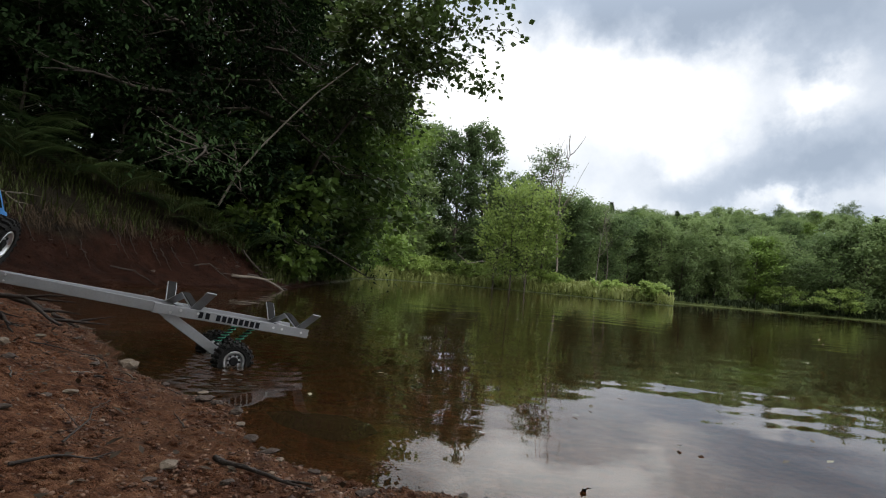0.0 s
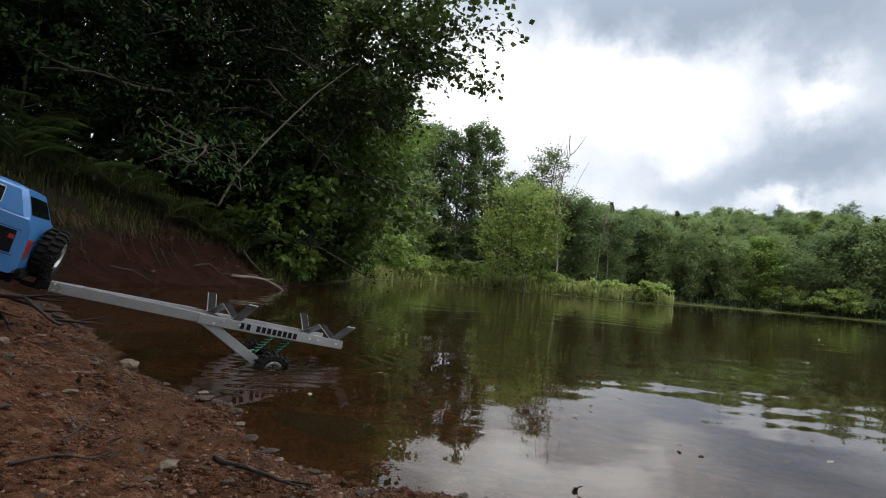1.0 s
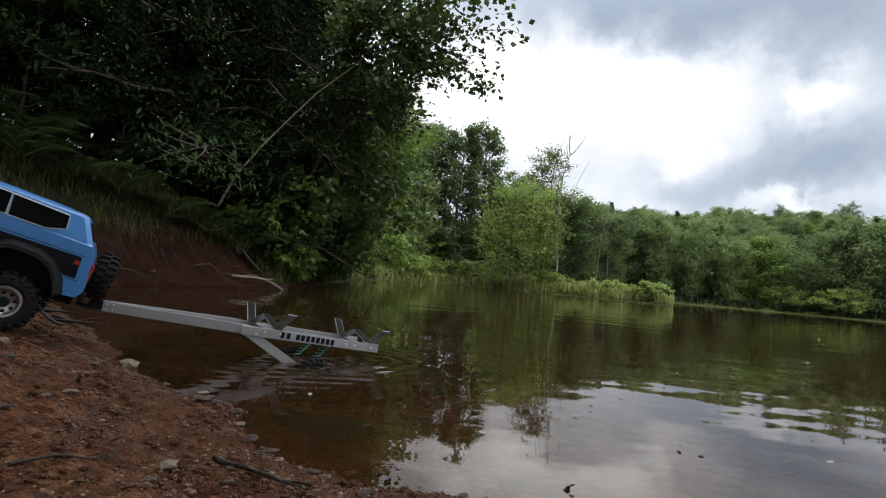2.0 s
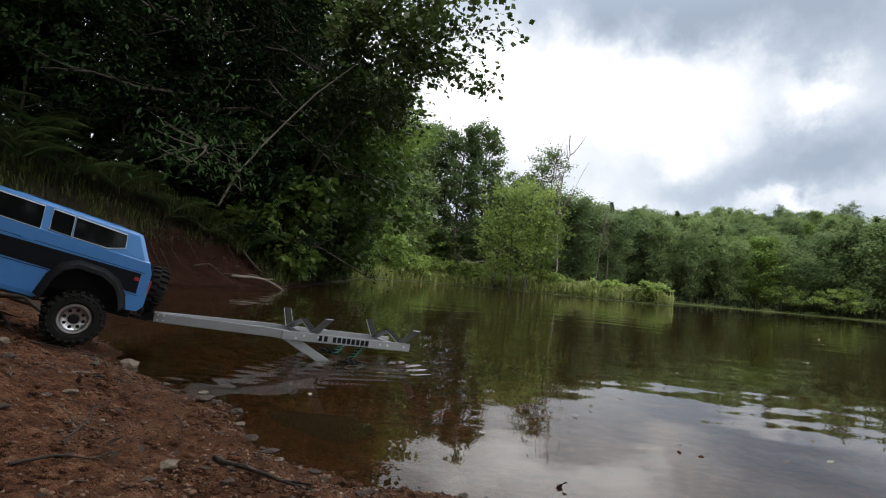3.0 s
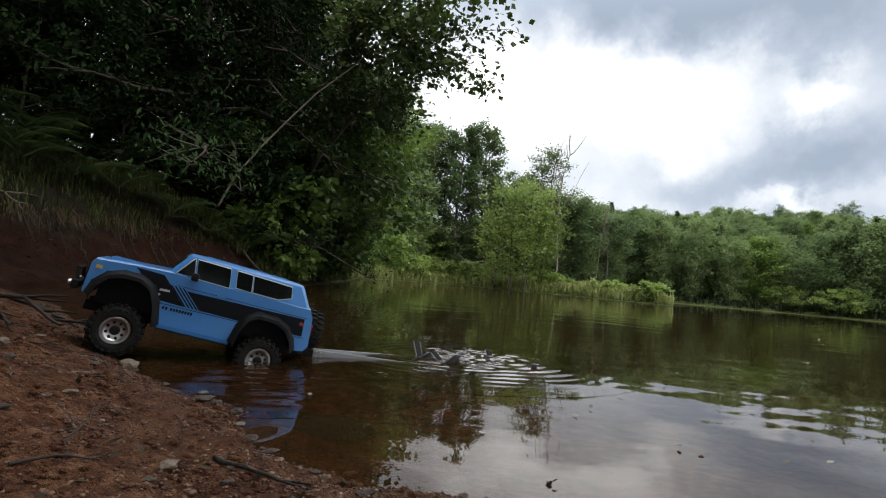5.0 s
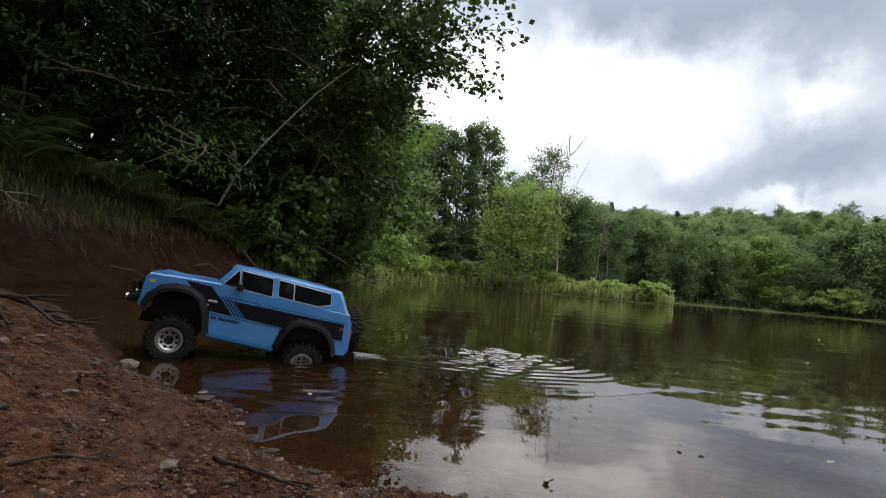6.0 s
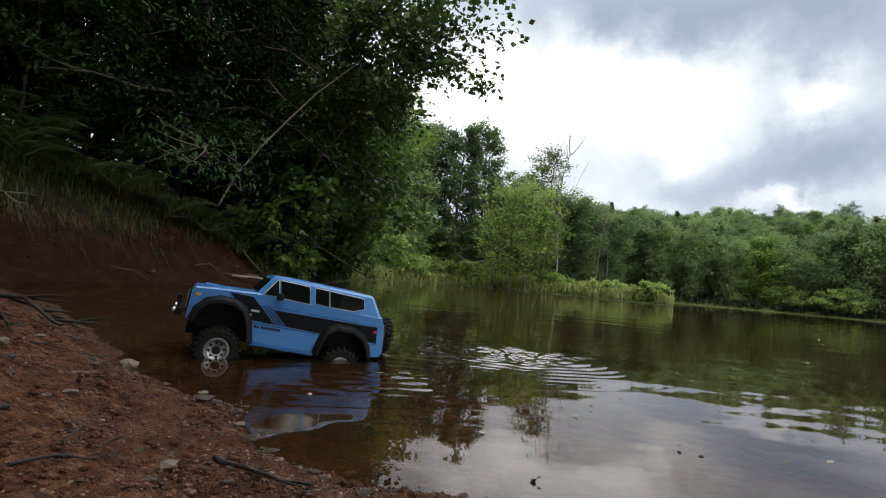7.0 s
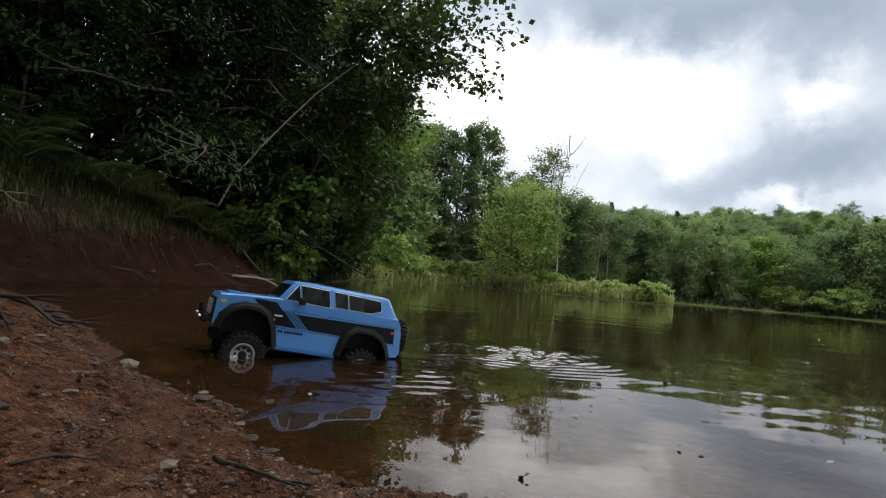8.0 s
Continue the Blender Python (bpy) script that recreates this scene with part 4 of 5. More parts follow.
def tyre_bm(radius, half, inner, lugs):
    """A tyre with rounded shoulders and two staggered rows of tread blocks drawn out of its skin."""
    r = radius - 0.005
    prof = [(inner, half * 0.72), (inner + 0.3 * (r - inner), half * 0.98), (inner + 0.7 * (r - inner), half), (r - 0.003, half * 0.90), (r, half * 0.66), (r, half * 0.06),
            (r, -half * 0.06), (r, -half * 0.66), (r - 0.003, -half * 0.90), (inner + 0.7 * (r - inner), -half), (inner + 0.3 * (r - inner), -half * 0.98), (inner, -half * 0.72)]
    n, k = lugs * 2, len(prof)
    bm = revolve(prof, n)
    bm.faces.ensure_lookup_table()
    rows = [bm.faces[i] for i in range(n * k)]
    for i in range(n):
        for j in ((2, 3, 4) if i % 2 else (6, 7, 8)):
            got = bmesh.ops.extrude_discrete_faces(bm, faces=[rows[i * k + j]])["faces"][0]
            c = got.calc_center_median()
            out = Vector((c.x, 0, c.z)).normalized()
            push = out * 0.0055 if j not in (2, 8) else out * 0.002 + Vector((0, math.copysign(0.0025, c.y), 0))
            for v in got.verts:
                v.co = v.co + push + (c - v.co) * 0.06
    return bm


def make_wheel(parent, radius, half, rim, side, lugs=22, name="wheel"):
    """Wheel with its outer face towards side * y; parts: tyre, rim, hub cap and black discs for the shade in the rim's
    vent holes.
    """
    w = part(name, revolve([(0.010, -half * 0.5), (0.010, half * 0.5), (0.004, half * 0.5), (0.004, -half * 0.5)], 12), BLACK, parent)
    part("tyre", tyre_bm(radius, half, rim * 0.97, lugs), RUBBER, w, "black rubber tyre with chunky tread", smooth=35)
    s = side
    face = [(rim, s * half * 0.92), (rim + 0.0012, s * half * 0.86), (rim + 0.0012, s * half * 0.6), (rim * 0.6, s * half * 0.45), (0.004, s * half * 0.5), (0.004, s * half * 0.62),
            (rim * 0.62, s * half * 0.58), (rim * 0.80, s * half * 0.74), (rim * 0.86, s * half * 0.90)]
    part("rim", revolve(face, 40), CHROME, w, "satin silver alloy rim", smooth=40)
    part("hub_cap", revolve([(0.0105, s * half * 0.5), (0.0105, s * half * 0.78), (0.008, s * half * 0.86), (0.0004, s * half * 0.86), (0.0004, s * half * 0.5)], 10), BLACK, w)
    hole = None
    for i in range(8):
        a = 2 * math.pi * i / 8
        if hole is None:
            bm = bmesh.new()
            bmesh.ops.create_cone(bm, cap_ends=True, segments=12, radius1=rim * 0.115, radius2=rim * 0.115, depth=0.004, matrix=Matrix.Rotation(math.pi / 2, 4, "X"))
            ob = part("hole_shade", bm, BLACK, w)
            hole = ob.data
        else:
            ob = new("hole_shade", hole)
            ob.parent = w
        ob.location = (rim * 0.60 * math.cos(a), s * half * 0.578, rim * 0.60 * math.sin(a))
    return w


ARCH_F = [(-0.229, 0.062), (-0.222, 0.090), (-0.203, 0.112), (-0.175, 0.122), (-0.140, 0.121), (-0.116, 0.108), (-0.100, 0.078), (-0.088, 0.030)]
ARCH_R = [(0.083, 0.028), (0.091, 0.070), (0.103, 0.094), (0.125, 0.106), (0.172, 0.104), (0.199, 0.091), (0.216, 0.068), (0.226, 0.042)]


def make_truck():
    car = new("truck")
    tagged(car, "blue toy off-road wagon with black stripes, reversing down the shore", "toy truck")
    # lower body with wheel arches
    low = [(-0.2425, 0.066), (-0.236, 0.062)] + ARCH_F + [(-0.03, 0.027), (0.03, 0.026)] + ARCH_R + [(0.246, 0.044), (0.257, 0.045), (0.2655, 0.058)]
    top = [(x, float(np.interp(x, [-0.2425, -0.236, -0.16, -0.092, 0.246, 0.257, 0.2655], [0.131, 0.139, 0.1465, 0.151, 0.150, 0.131, 0.066]))) for x, _ in low]
    bm = bmesh.new()
    lows, tops = [], []
    for y in (-0.1, -0.0955, 0.0955, 0.1):
        k = 0.0035 if abs(y) < 0.098 else 0.0
        lows.append([bm.verts.new((x, y, z)) for x, z in low])
        tops.append([bm.verts.new((x, y, z + (k if -0.24 < x < 0.25 else 0))) for x, z in top])
    n = len(low)
    for i in range(n - 1):
        for l, t in ((lows[0], tops[0]), (lows[3], tops[3])):
            bm.faces.new((l[i], l[i + 1], t[i + 1], t[i]))
        for r in (lows, tops):
            for a, b in zip(r, r[1:]):
                bm.faces.new((a[i], a[i + 1], b[i + 1], b[i]))
    for i in (0, n - 1):
        for k in range(3):
            bm.faces.new((lows[k][i], lows[k + 1][i], tops[k + 1][i], tops[k][i]))
    body = part("body", bm, BLUE, car, smooth=28)
    body.data.materials.append(BLACK)
    for f in body.data.polygons:
        if f.center.z < 0.126 and abs(f.normal.y) < 0.5 and abs(f.center.x) < 0.236:
            f.material_index = 1
    # cabin with leaning sides and a rounded roof
    bm = bmesh.new()
    rings = []
    for z, x0, x1, in_ in ((0.1535, -0.094, 0.245, 0.0), (0.178, -0.0775, 0.231, 0.0), (0.200, -0.0635, 0.2185, 0.0), (0.2050, -0.059, 0.215, 0.004), (0.2072, -0.050, 0.207, 0.014), (0.2085, -0.03, 0.19, 0.045)):
        hw = cabin_y(min(z, 0.205)) - in_
        c = 0.010
        ring = [(x0 + c, -hw), (x1 - c, -hw), (x1, -hw + c), (x1, hw - c), (x1 - c, hw), (x0 + c, hw), (x0, hw - c), (x0, -hw + c)]
        rings.append([bm.verts.new((x, y, z)) for x, y in ring])
    for a, b in zip(rings, rings[1:]):
        for i in range(8):
            j = (i + 1) % 8
            bm.faces.new((a[i], a[j], b[j], b[i]))
    bm.faces.new(rings[0][::-1]), bm.faces.new(rings[-1])
    part("cabin", bm, BLUE, car, smooth=30)
    # windows and their pale frames on both sides
    quarter = [(-0.0785, 0.1545), (-0.050, 0.1970), (-0.0475, 0.1970), (-0.0395, 0.1545)]
    door_w = [(-0.0430, 0.1970), (0.0340, 0.1965), (0.0415, 0.1510), (-0.0345, 0.1525)]
    rear_a = [(0.0490, 0.1965), (0.0870, 0.1960), (0.0935, 0.1545), (0.0555, 0.1555)]
    rear_b = [(0.0900, 0.1960), (0.1860, 0.1940), (0.1915, 0.1660), (0.1610, 0.1545), (0.0965, 0.1545)]
    for side in (-1, 1):
        for poly, label in ((quarter, ""), (door_w, ""), (rear_a, ""), (rear_b, "")):
            w = part("window", cabin_plate(poly, side, -0.001, 0.0009), GLASS, car, "smoked dark side window")
            pts = [(u, side * (cabin_y(v) + 0.0010), v) for u, v in poly]
            part("window_frame", rod(pts, 0.0011, 5, closed=True), TRIM, w, "pale thin window trim")
        part("door_handle", side_plate([(0.020, 0.1245), (0.020, 0.128), (0.040, 0.1275), (0.043, 0.124), (0.040, 0.1225)], side * 0.1, side * 0.1035), BLUE, car)
        # stripes
        for poly in ([(-0.158, 0.1435), (-0.100, 0.1425), (-0.0395, 0.083), (-0.104, 0.0855), (-0.118, 0.108)],
                     [(-0.0445, 0.1195), (0.238, 0.1240), (0.243, 0.0805), (0.222, 0.0805), (0.199, 0.0935), (0.172, 0.1065), (0.125, 0.1085), (0.100, 0.095), (0.092, 0.0815), (-0.0065, 0.0835)]):
            part("stripe", side_plate(poly, side * 0.0995, side * 0.1007), DECAL, car, "matt black side stripe")
        for k in range(4):
            o = 0.0085 * k
            part("pinstripe", side_plate([(-0.0815 + o, 0.1245), (-0.0775 + o, 0.1242), (-0.0355 + o, 0.0833), (-0.0395 + o, 0.0834)], side * 0.0995, side * 0.1007), DECAL, car)
        for lo, hi, x0, x1 in ((0.0785, 0.0797, -0.100, 0.088), (0.1262, 0.1272, -0.070, 0.245), (0.0765, 0.0775, 0.224, 0.248)):
            part("pinstripe", side_plate([(x0, lo), (x1, lo), (x1, hi), (x0, hi)], side * 0.0995, side * 0.1006), DECAL, car)
        for i, x in enumerate([-0.083, -0.0765] + [-0.066 + 0.0062 * k for k in range(8)]):
            part("lettering_bar", side_plate([(x, 0.0675), (x + 0.0044, 0.0675), (x + 0.0047, 0.0745), (x + 0.0003, 0.0745)], side * 0.0995, side * 0.1006), DECAL, car)
        part("badge", side_plate([(-0.100, 0.1065), (-0.078, 0.1075), (-0.0795, 0.1125), (-0.099, 0.1115)], side * 0.1, side * 0.1013), TRIM, car, "small pale script badge")
        part("fuel_cap", side_plate([(-0.098 + 0.003 * math.cos(a), 0.098 + 0.003 * math.sin(a)) for a in np.linspace(0, 6.28, 9)[:-1]], side * 0.1, side * 0.102), CHROME, car)
        part("side_marker", side_plate([(-0.233, 0.121), (-0.220, 0.1215), (-0.220, 0.129), (-0.233, 0.128)], side * 0.0995, side * 0.1015), AMBER, car, "small amber side marker")
        part("side_marker", side_plate([(0.229, 0.107), (0.239, 0.107), (0.238, 0.115), (0.229, 0.115)], side * 0.1, side * 0.1018), RED, car, "small red side marker")
        # black fender flares with bolts
        for arch in (ARCH_F, ARCH_R):
            q = np.array(arch)
            d = np.gradient(q, axis=0)
            nrm = np.stack([-d[:, 1], d[:, 0]], 1)
            nrm /= np.linalg.norm(nrm, axis=1, keepdims=True)
            outer = q + nrm * 0.010
            bm = bmesh.new()
            rings = []
            for (ax, az), (bx, bz) in zip(q, outer):
                cx, cz = (q[:, 0].mean(), 0.0)
                ix, iz = ax + (cx - ax) * 0.05, az - 0.004
                rings.append([bm.verts.new(c) for c in ((ax, side * 0.096, az), (bx, side * 0.1, bz), (bx, side * 0.104, bz), (ax, side * 0.119, az + 0.001), (ix, side * 0.120, iz - 0.003), (ix, side * 0.112, iz))])
            for a, b in zip(rings, rings[1:]):
                for i in range(6):
                    j = (i + 1) % 6
                    bm.faces.new((a[i], a[j], b[j], b[i]))
            bm.faces.new(rings[0]), bm.faces.new(rings[-1][::-1])
            fl = part("fender_flare", bm, BLACK, car, "black plastic fender flare", smooth=50)
            for (bx, bz) in outer[1:-1]:
                bm = bmesh.new()
                bmesh.ops.create_icosphere(bm, subdivisions=1, radius=0.0019, matrix=Matrix.Translation((bx, side * 0.1045, bz - 0.001)))
                part("bolt", bm, BLACK, fl)
        part("rocker_panel", slab(bmesh.new(), [(0.093, 0.026), (0.104, 0.031), (0.102, 0.022), (0.092, 0.018)], lambda u, v, s: (0.078 if s else -0.084, side * u, v + (0 if s else 0.003))), BLUE, car)
        bm = box(-0.046, -0.030, min(side * 0.103, side * 0.122), max(side * 0.103, side * 0.122), 0.147, 0.165, 0.004)
        mr = part("mirror", bm, BLACK, car, "black door mirror", smooth=40)
        part("mirror_arm", rod([(-0.036, side * 0.097, 0.146), (-0.038, side * 0.106, 0.151)], 0.002), BLACK, mr)
        # lamp at the front
        bm = bmesh.new()
        bmesh.ops.create_uvsphere(bm, u_segments=16, v_segments=8, radius=0.015, matrix=Matrix.Translation((-0.241, side * 0.066, 0.106)) @ Matrix.Diagonal((0.35, 1, 1, 1)))
        part("headlight", bm, LENS, car, "round clear headlight", smooth=60)
        part("headlight_ring", rod([(-0.2455, side * 0.066 + 0.016 * math.cos(a), 0.106 + 0.016 * math.sin(a)) for a in np.linspace(0, 2 * math.pi, 17)[:-1]], 0.0018, 5, closed=True), CHROME, car)
        part("tail_light", box(0.258, 0.2655, side * 0.085 - 0.009, side * 0.085 + 0.009, 0.075, 0.115, 0.002), RED, car, "red tail light")
    # windscreen, rear window, grille, bonnet bulge
    ws = lambda u, v, s: (-0.094 + (v - 0.1535) / 0.0465 * 0.0305 - (0.0012 if s else -0.002), u, v)
    part("windscreen", slab(bmesh.new(), [(-0.078, 0.159), (0.078, 0.159), (0.070, 0.196), (-0.070, 0.196)], ws), GLASS, car, "dark smoked windscreen")
    rw = lambda u, v, s: (0.245 - (v - 0.1535) / 0.0465 * 0.0265 + (0.0012 if s else -0.002), u, v)
    part("rear_window", slab(bmesh.new(), [(-0.074, 0.160), (0.074, 0.160), (0.067, 0.194), (-0.067, 0.194)], rw), GLASS, car, "dark smoked rear window")
    part("grille", box(-0.2465, -0.238, -0.092, 0.092, 0.078, 0.130, 0.002), BLACK, car)
    for k in range(9):
        part("grille_slat", box(-0.2485, -0.245, -0.046 + k * 0.0115 - 0.002, -0.046 + k * 0.0115 + 0.002, 0.084, 0.124, 0.0006), CHROME, car)
    part("bonnet_bulge", box(-0.215, -0.105, -0.045, 0.045, 0.142, 0.1515, 0.003), BLUE, car, smooth=40)
    part("roof_rib", box(-0.02, 0.18, -0.03, 0.03, 0.207, 0.2102, 0.0012), BLUE, car)
    # bumpers
    b = part("front_bumper", box(-0.268, -0.252, -0.088, 0.088, 0.066, 0.084, 0.004), BLACK, car, smooth=40)
    part("bull_bar", rod([(-0.262, -0.045, 0.082), (-0.268, -0.040, 0.108), (-0.268, 0.040, 0.108), (-0.262, 0.045, 0.082)], 0.004, 8), BLACK, b)
    for y in (-0.076, -0.060, 0.060, 0.076):
        bm = bmesh.new()
        bmesh.ops.create_cone(bm, cap_ends=True, segments=14, radius1=0.0042, radius2=0.0052, depth=0.006, matrix=Matrix.Translation((-0.2705, y, 0.077)) @ Matrix.Rotation(-math.pi / 2, 4, "Y"))
        part("bumper_light", bm, CHROME, b, "small silver lamp")
    part("rear_bumper", box(0.262, 0.273, -0.085, 0.085, 0.040, 0.056, 0.003), BLACK, car, smooth=40)
    part("tow_bar", box(0.262, 0.300, -0.008, 0.008, 0.022, 0.030, 0.002), BLACK, car)
    bm = bmesh.new()
    bmesh.ops.create_uvsphere(bm, u_segments=12, v_segments=8, radius=0.006, matrix=Matrix.Translation((0.297, 0, 0.034)))
    part("tow_ball", bm, CHROME, car, smooth=60)
    # frame, axles and dampers underneath
    for side in (-1, 1):
        part("chassis_rail", box(-0.235, 0.255, side * 0.036 - 0.006, side * 0.036 + 0.006, 0.022, 0.046, 0.002), BLACK, car)
        for x in (-0.156, 0.156):
            part("damper", rod([(x + 0.02, side * 0.052, 0.0), (x + 0.028, side * 0.050, 0.085)], 0.0075, 8), BLACK, car)
            part("wheel_well", box(x - 0.062, x + 0.062, side * 0.062 - 0.004, side * 0.062 + 0.004, 0.045, 0.118, 0.003), BLACK, car)
    for x in (-0.156, 0.156):
        part("axle", rod([(x, -0.075, 0), (x, 0.075, 0)], 0.010, 10), BLACK, car)
        part("axle_housing", box(x - 0.02, x + 0.02, -0.004, 0.034, -0.018, 0.018, 0.006), BLACK, car, smooth=50)
        part("well_top", box(x - 0.062, x + 0.062, -0.094, 0.094, 0.117, 0.121), BLACK, car)
    part("gearbox", box(-0.06, 0.05, -0.028, 0.028, 0.010, 0.045, 0.005), BLACK, car)
    part("floor_pan", box(-0.082, 0.075, -0.092, 0.092, 0.028, 0.034), BLACK, car)
    # wheels
    wheels = []
    for x in (-0.156, 0.156):
        for side in (-1, 1):
            w = make_wheel(car, 0.0565, 0.0215, 0.0290, side)
            wheels.append((w, (x, side * 0.0905, 0.0)))
    sp = make_wheel(car, 0.0545, 0.0200, 0.0290, 1, name="spare_wheel")
    sp.matrix_local = pose(0.2855, 0.0, 0.098, 0, 0, -90)
    part("spare_carrier", box(0.255, 0.275, -0.012, 0.012, 0.086, 0.110, 0.003), BLACK, car)
    return car, wheels


def make_trailer():
    tr = new("trailer")
    tagged(tr, "bare aluminium toy boat trailer with cradle arms", "toy trailer")
    for side in (-1, 1):
        # drawbar half: angle section converging to the coupling, then the straight rail
        for name, (xa, ya), (xb, yb) in (("drawbar", (0.014, 0.012), (0.315, 0.072)), ("rail", (0.300, 0.074), (0.660, 0.074))):
            za, zb = 0.0, 0.004 * xb / 0.66
            bm = strip((xa, side * ya, za), (xb, side * yb, zb), (0, 0, 1), 0.0220, 0.0028)
            rail = part(name, bm, ALU, tr)
            part("flange", strip((xa, side * (ya - 0.007), za - 0.0100), (xb, side * (yb - 0.007), zb - 0.0100), (0, 1, 0), 0.014, 0.0024), ALU, rail)
            if name == "rail":
                for x, z in ((0.355, 0.004), (0.392, 0.004), (0.568, 0.004), (0.590, 0.004), (0.640, 0.004), (0.335, -0.004)):
                    bm = bmesh.new()
                    bmesh.ops.create_cone(bm, cap_ends=True, segments=8, radius1=0.0032, radius2=0.0024, depth=0.003, matrix=Matrix.Translation((x, side * 0.0765, z)) @ Matrix.Rotation(math.pi / 2 * side, 4, "X"))
                    part("bolt", bm, CHROME, rail)
                for i, x in enumerate([0.394, 0.409] + [0.433 + 0.0131 * k for k in range(8)]):
                    part("lettering_bar", box(x, x + 0.0092, min(side * 0.0752, side * 0.0764), max(side * 0.0752, side * 0.0764), -0.005, 0.0090), DECAL, rail)
            else:
                for x, z in ((0.022, 0.006), (0.022, -0.006), (0.034, 0.006), (0.034, -0.006)):
                    bm = bmesh.new()
                    bmesh.ops.create_icosphere(bm, subdivisions=1, radius=0.0024, matrix=Matrix.Translation((x, side * (0.0125 + x * 0.19), z)))
                    part("bolt", bm, CHROME, rail)
        # trailing arm, spring and wheel
        arm = part("trailing_arm", strip((0.330, side * 0.066, -0.010), (0.478, side * 0.072, -0.086), (0.45, 0, 0.9), 0.021, 0.003), ALU, tr)
        part("spring", rod([(0.478 + 0.045 * k / 70 + 0.0075 * math.cos(k * 0.63), side * 0.060 + 0.0075 * math.sin(k * 0.63), -0.068 + 0.058 * k / 70) for k in range(71)], 0.0013, 5), SPRING, arm, "small green coil spring")
        part("damper", rod([(0.476, side * 0.060, -0.072), (0.524, side * 0.060, -0.006)], 0.0035, 8), BLACK, arm)
    part("coupling", box(-0.012, 0.026, -0.009, 0.009, -0.009, 0.010, 0.003), BLACK, tr, "black tow coupling")
    part("axle", rod([(0.488, -0.088, -0.085), (0.488, 0.088, -0.085)], 0.005, 8), ALU, tr)
    zigzag = [(-0.112, 0.056, 0.034), (-0.050, 0.011, 0.021), (0.0, 0.040, 0.0), (0.050, 0.011, -0.021), (0.112, 0.056, -0.020)]
    for x in (0.368, 0.622):
        part("crossbar", strip((x, -0.073, 0.0075), (x, 0.073, 0.0075), (1, 0, 0), 0.022, 0.003), ALU, tr)
        for (ya, za, xa), (yb, zb, xb) in zip(zigzag, zigzag[1:]):
            arm = part("cradle_arm", strip((x + xa, ya, za), (x + xb, yb, zb), (1, 0, 0), 0.022, 0.003), ALU, tr)
            up = Vector((0, za - zb, yb - ya)).normalized() * 0.0026
            part("pad", strip(Vector((x + xa, ya, za)) + up, Vector((x + xb, yb, zb)) + up, (1, 0, 0), 0.018, 0.0022), RUBBER, arm, "black rubber pad")
    part("tail_bar", strip((0.655, -0.073, 0.0), (0.655, 0.073, 0.0), (1, 0, 0), 0.016, 0.003), ALU, tr)
    wheels = []
    for side in (-1, 1):
        w = make_wheel(tr, 0.0455, 0.0185, 0.0225, side, lugs=20)
        wheels.append((w, (0.488, side * 0.098, -0.085)))
    return tr, wheels


# way of the truck: seconds, place of the wheelbase's middle at hub height, lean, slope, heading
CAR = [(0.0, -1.178, 0.958, 0.235, -0.2, -18.6, 20.4), (0.5, -1.130, 0.970, 0.225, -0.5, -17.9, 23.2), (1.0, -1.089, 0.982, 0.214, -0.6, -17.5, 25.8),
       (1.5, -1.041, 1.000, 0.193, 0.2, -17.6, 28.5), (3.0, -0.915, 1.078, 0.136, 0.9, -14.5, 36.7), (3.5, -0.856, 1.126, 0.120, 0.3, -13.0, 35.0),
       (4.0, -0.764, 1.197, 0.089, 0.1, -11.5, 33.0), (4.5, -0.676, 1.277, 0.055, 0.4, -12.0, 30.2), (6.0, -0.516, 1.408, 0.018, 0.9, -9.9, 22.5),
       (6.5, -0.469, 1.440, 0.004, 0.6, -8.6, 23.2), (7.0, -0.431, 1.467, -0.001, -0.2, -7.7, 24.5), (7.5, -0.398, 1.488, -0.008, -0.9, -6.9, 26.2),
       (8.0, -0.384, 1.499, -0.012, -1.5, -6.7, 27.2)]
# heading and slope of the trailer at the same times
TRAILER = [(34.2, -9.2), (33.8, -10.1), (33.0, -10.1), (32.0, -8.8), (29.5, -5.2), (28.7, -5.1), (25.0, -4.2), (22.0, -3.9), (21.5, -6.5), (22.0, -6.8), (23.0, -7.1), (24.0, -7.3), (24.5, -7.5)]
HITCH = Vector((0.297, 0, 0.034))


def glide(times, values, t):
    """Smooth way through the keyed values (cubic, with slopes from the neighbours)."""
    times, values = np.array(times), np.array(values)
    slope = np.gradient(values, times, axis=0)
    i = int(np.clip(np.searchsorted(times, t, side="right") - 1, 0, len(times) - 2))
    h = times[i + 1] - times[i]
    u = (t - times[i]) / h
    return ((1 + 2 * u) * (1 - u) ** 2 * values[i] + u * (1 - u) ** 2 * h * slope[i] + u * u * (3 - 2 * u) * values[i + 1] + u * u * (u - 1) * h * slope[i + 1])


def car_pose(v):
    x, y, z, lean, slope, heading = v
    return pose(x, y, z, lean, -slope, heading)


truck, truck_wheels = make_truck()
trailer, trailer_wheels = make_trailer()


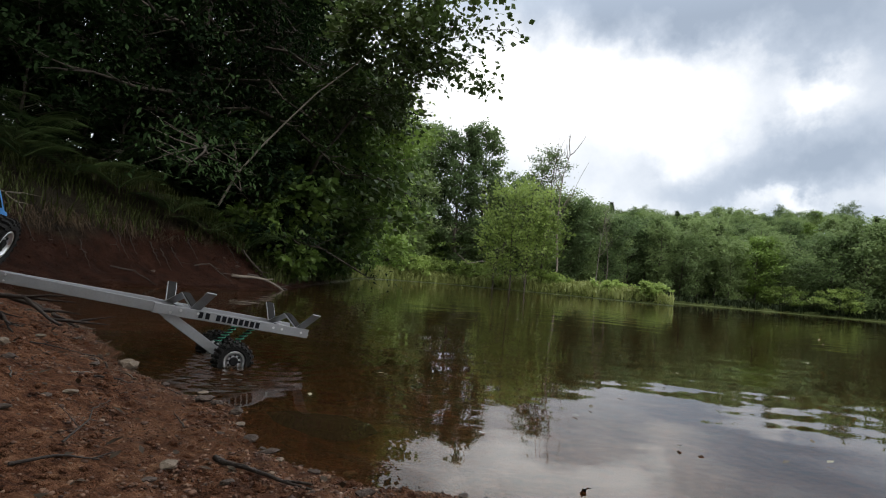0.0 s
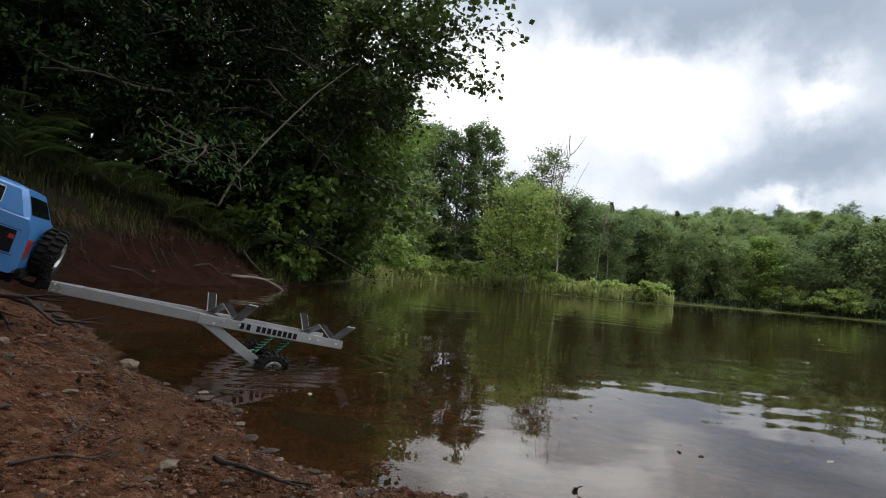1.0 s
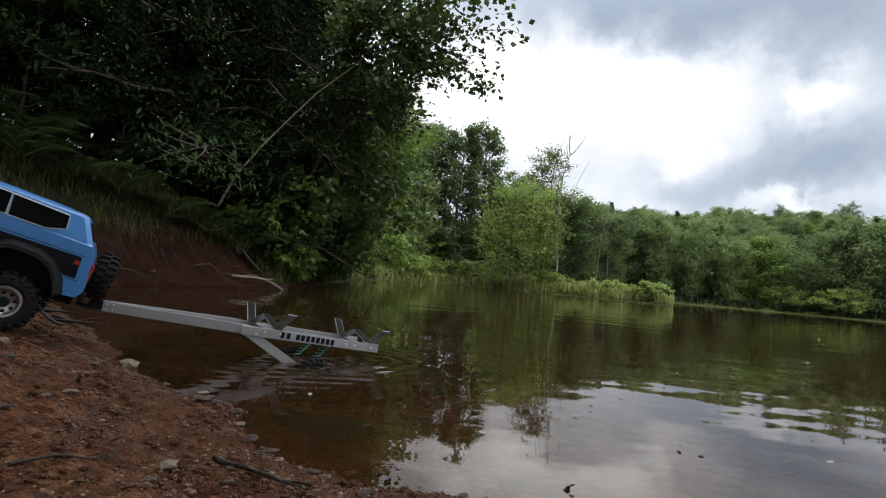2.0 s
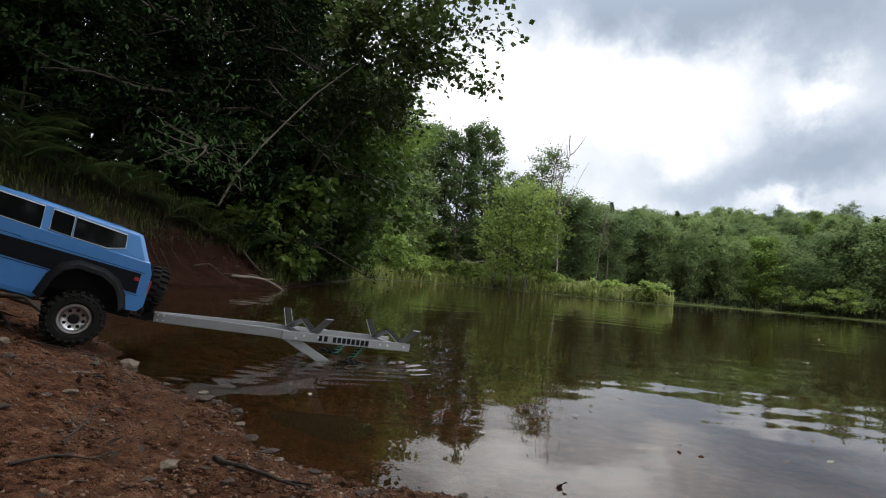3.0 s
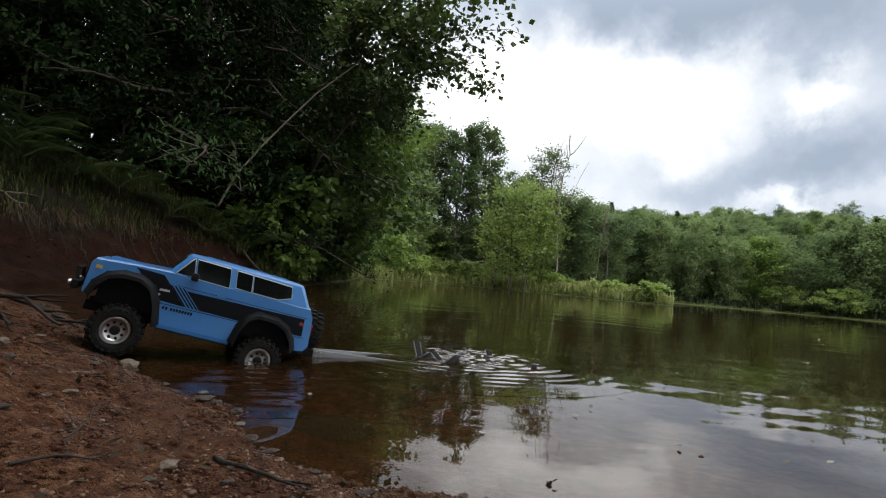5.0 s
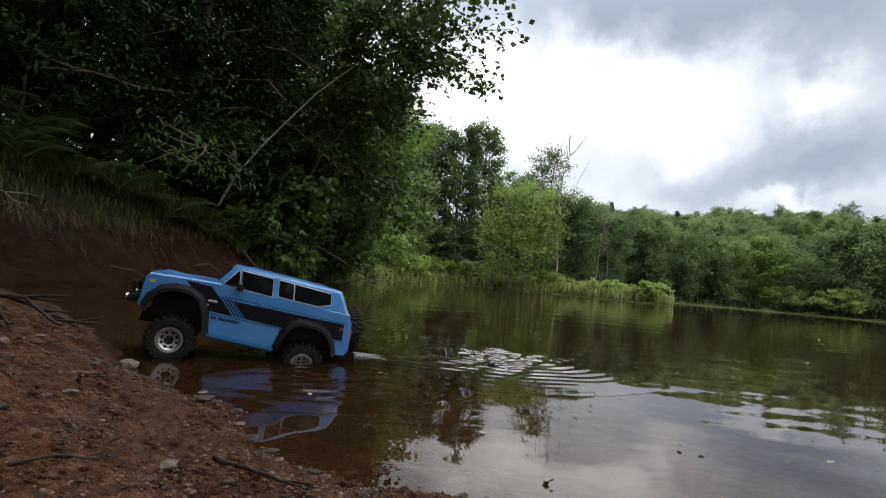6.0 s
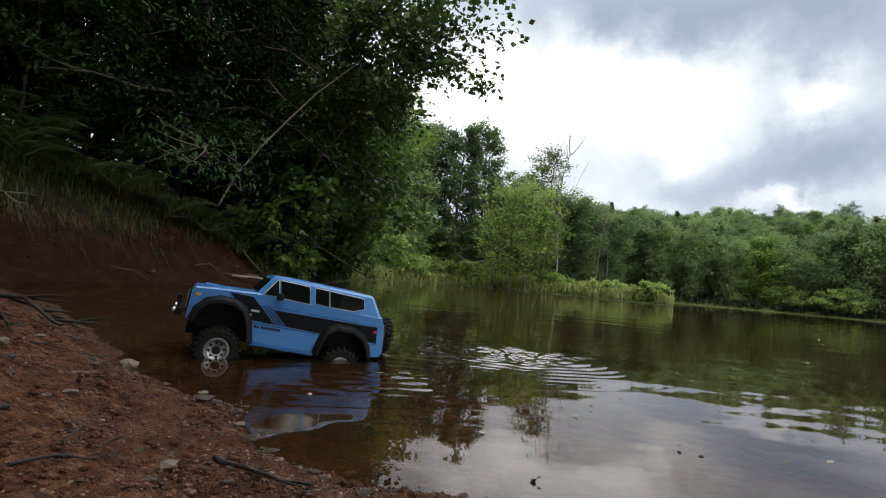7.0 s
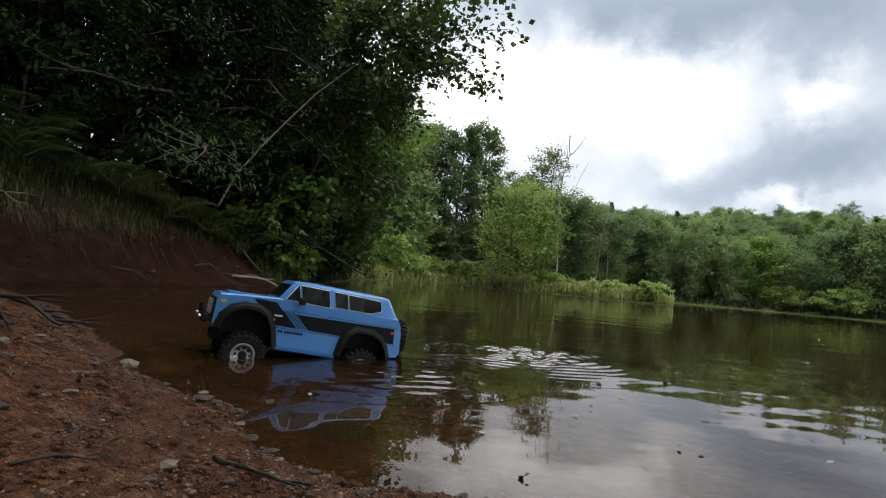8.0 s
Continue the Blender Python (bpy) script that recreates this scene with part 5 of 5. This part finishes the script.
def ripple_piece(name, label, rings, size, stretch, height, seed):
    """A patch of rippled water, fading out to its rim."""
    rng = np.random.default_rng(seed)
    n = 110
    g = np.linspace(-1, 1, n)
    x, y = np.meshgrid(g, g)
    r = np.hypot(x, y)
    z = 0
    for _ in range(rings):
        cx, cy = rng.normal(0, 0.20, 2)
        k = rng.uniform(0.8, 1.25) * 2 * math.pi * size / 0.056
        rr = np.hypot(x - cx, y - cy)
        z = z + np.cos(rr * k + rng.uniform(0, 6.3)) / (0.35 + 2.0 * rr)
    z = (np.clip(z / rings, -1, 1.4) + 0.9) * height * (1 - smoothstep(0.30, 0.97, r))
    idx = np.arange(n * n).reshape(n, n)
    f = np.stack([idx[:-1, :-1], idx[:-1, 1:], idx[1:, 1:], idx[1:, :-1]], -1).reshape(-1, 4)
    keep = (r.ravel()[f] < 1.0).all(1)
    f = f[keep]
    used = np.unique(f)
    back = np.full(n * n, -1)
    back[used] = np.arange(len(used))
    v = np.stack([x * size * stretch, y * size, z], -1).reshape(-1, 3)[used]
    me = array_mesh(name, v, back[f])
    me.shade_smooth()
    ob = link_mesh(name, me, RIPPLE)
    return tagged(ob, label, "ripples", kind="stuff")


# a curled dead leaf that drifts past on the water
DRIFT = [(0.0, 0.200, 0.657), (3.5, 0.170, 0.670), (4.5, 0.164, 0.674), (6.5, 0.153, 0.673), (7.0, 0.144, 0.678), (8.0, 0.130, 0.685)]
v, f = leaves(np.array([[-0.006, 0, 0.001], [-0.005, 0.001, 0.002], [-0.003, -0.002, 0.0015]]), np.array([[1.0, 0.1, 0.15], [1.0, 0.4, 0.2], [0.7, -0.5, 0.1]]), np.array([0.014, 0.011, 0.009]), np.random.default_rng(160), flat=0.6, fold=0.8)
drift_leaf = tagged(link_mesh("drifting_leaf", array_mesh("drifting_leaf", v, f), DARK_WOOD), "dark curled dead leaf drifting on the water", "leaf")
wake_tail = ripple_piece("wake_ripples", "ringed ripples on the water round the trailer", 3, 0.48, 1.2, 0.0026, 81)
wake_truck = ripple_piece("wake_ripples", "small ripples on the water beside the truck", 5, 0.30, 1.35, 0.0024, 82)


def motions():
    times = [r[0] for r in CAR]
    ways = [r[1:] for r in CAR]
    steps = [round(0.1 * i, 1) for i in range(81)]
    poses = [car_pose(glide(times, ways, t)) for t in steps]
    walk(truck, list(zip(steps, poses)))
    hooks, tails, sides, turn_truck, turn_trailer = [], [], [], [0.0], [0.0]
    for t, m in zip(steps, poses):
        h = m @ HITCH
        heading, slope = glide(times, TRAILER, t)
        hooks.append(pose(h.x, h.y, h.z, 0, -slope, heading))
        e = hooks[-1] @ Vector((0.45, 0, 0))
        tails.append(pose(e.x, e.y, 0.0005, 0, 0, 14))
        e = m @ Vector((0.12, -0.30, 0))
        sides.append(pose(e.x, e.y, 0.0009, 0, 0, 12))
    for rows, turns, spot, radius in ((poses, turn_truck, Vector((0, 0, 0)), 0.0555), (hooks, turn_trailer, Vector((0.5, 0, 0)), 0.0445)):
        for a, b in zip(rows, rows[1:]):
            turns.append(turns[-1] + math.degrees((b @ spot - a @ spot).length / radius))
    walk(trailer, list(zip(steps, hooks)))
    for wheels, turns in ((truck_wheels, turn_truck), (trailer_wheels, turn_trailer)):
        for w, (x, y, z) in wheels:
            walk(w, [(t, pose(x, y, z, 0, a, 0)) for t, a in zip(steps, turns)])
    walk(drift_leaf, [(t, pose(x, y, 0.003, 0, 0, 20 + 5 * t)) for t, x, y in DRIFT])
    walk(wake_tail, list(zip(steps, tails)))
    walk(wake_truck, list(zip(steps, sides)))


motions()
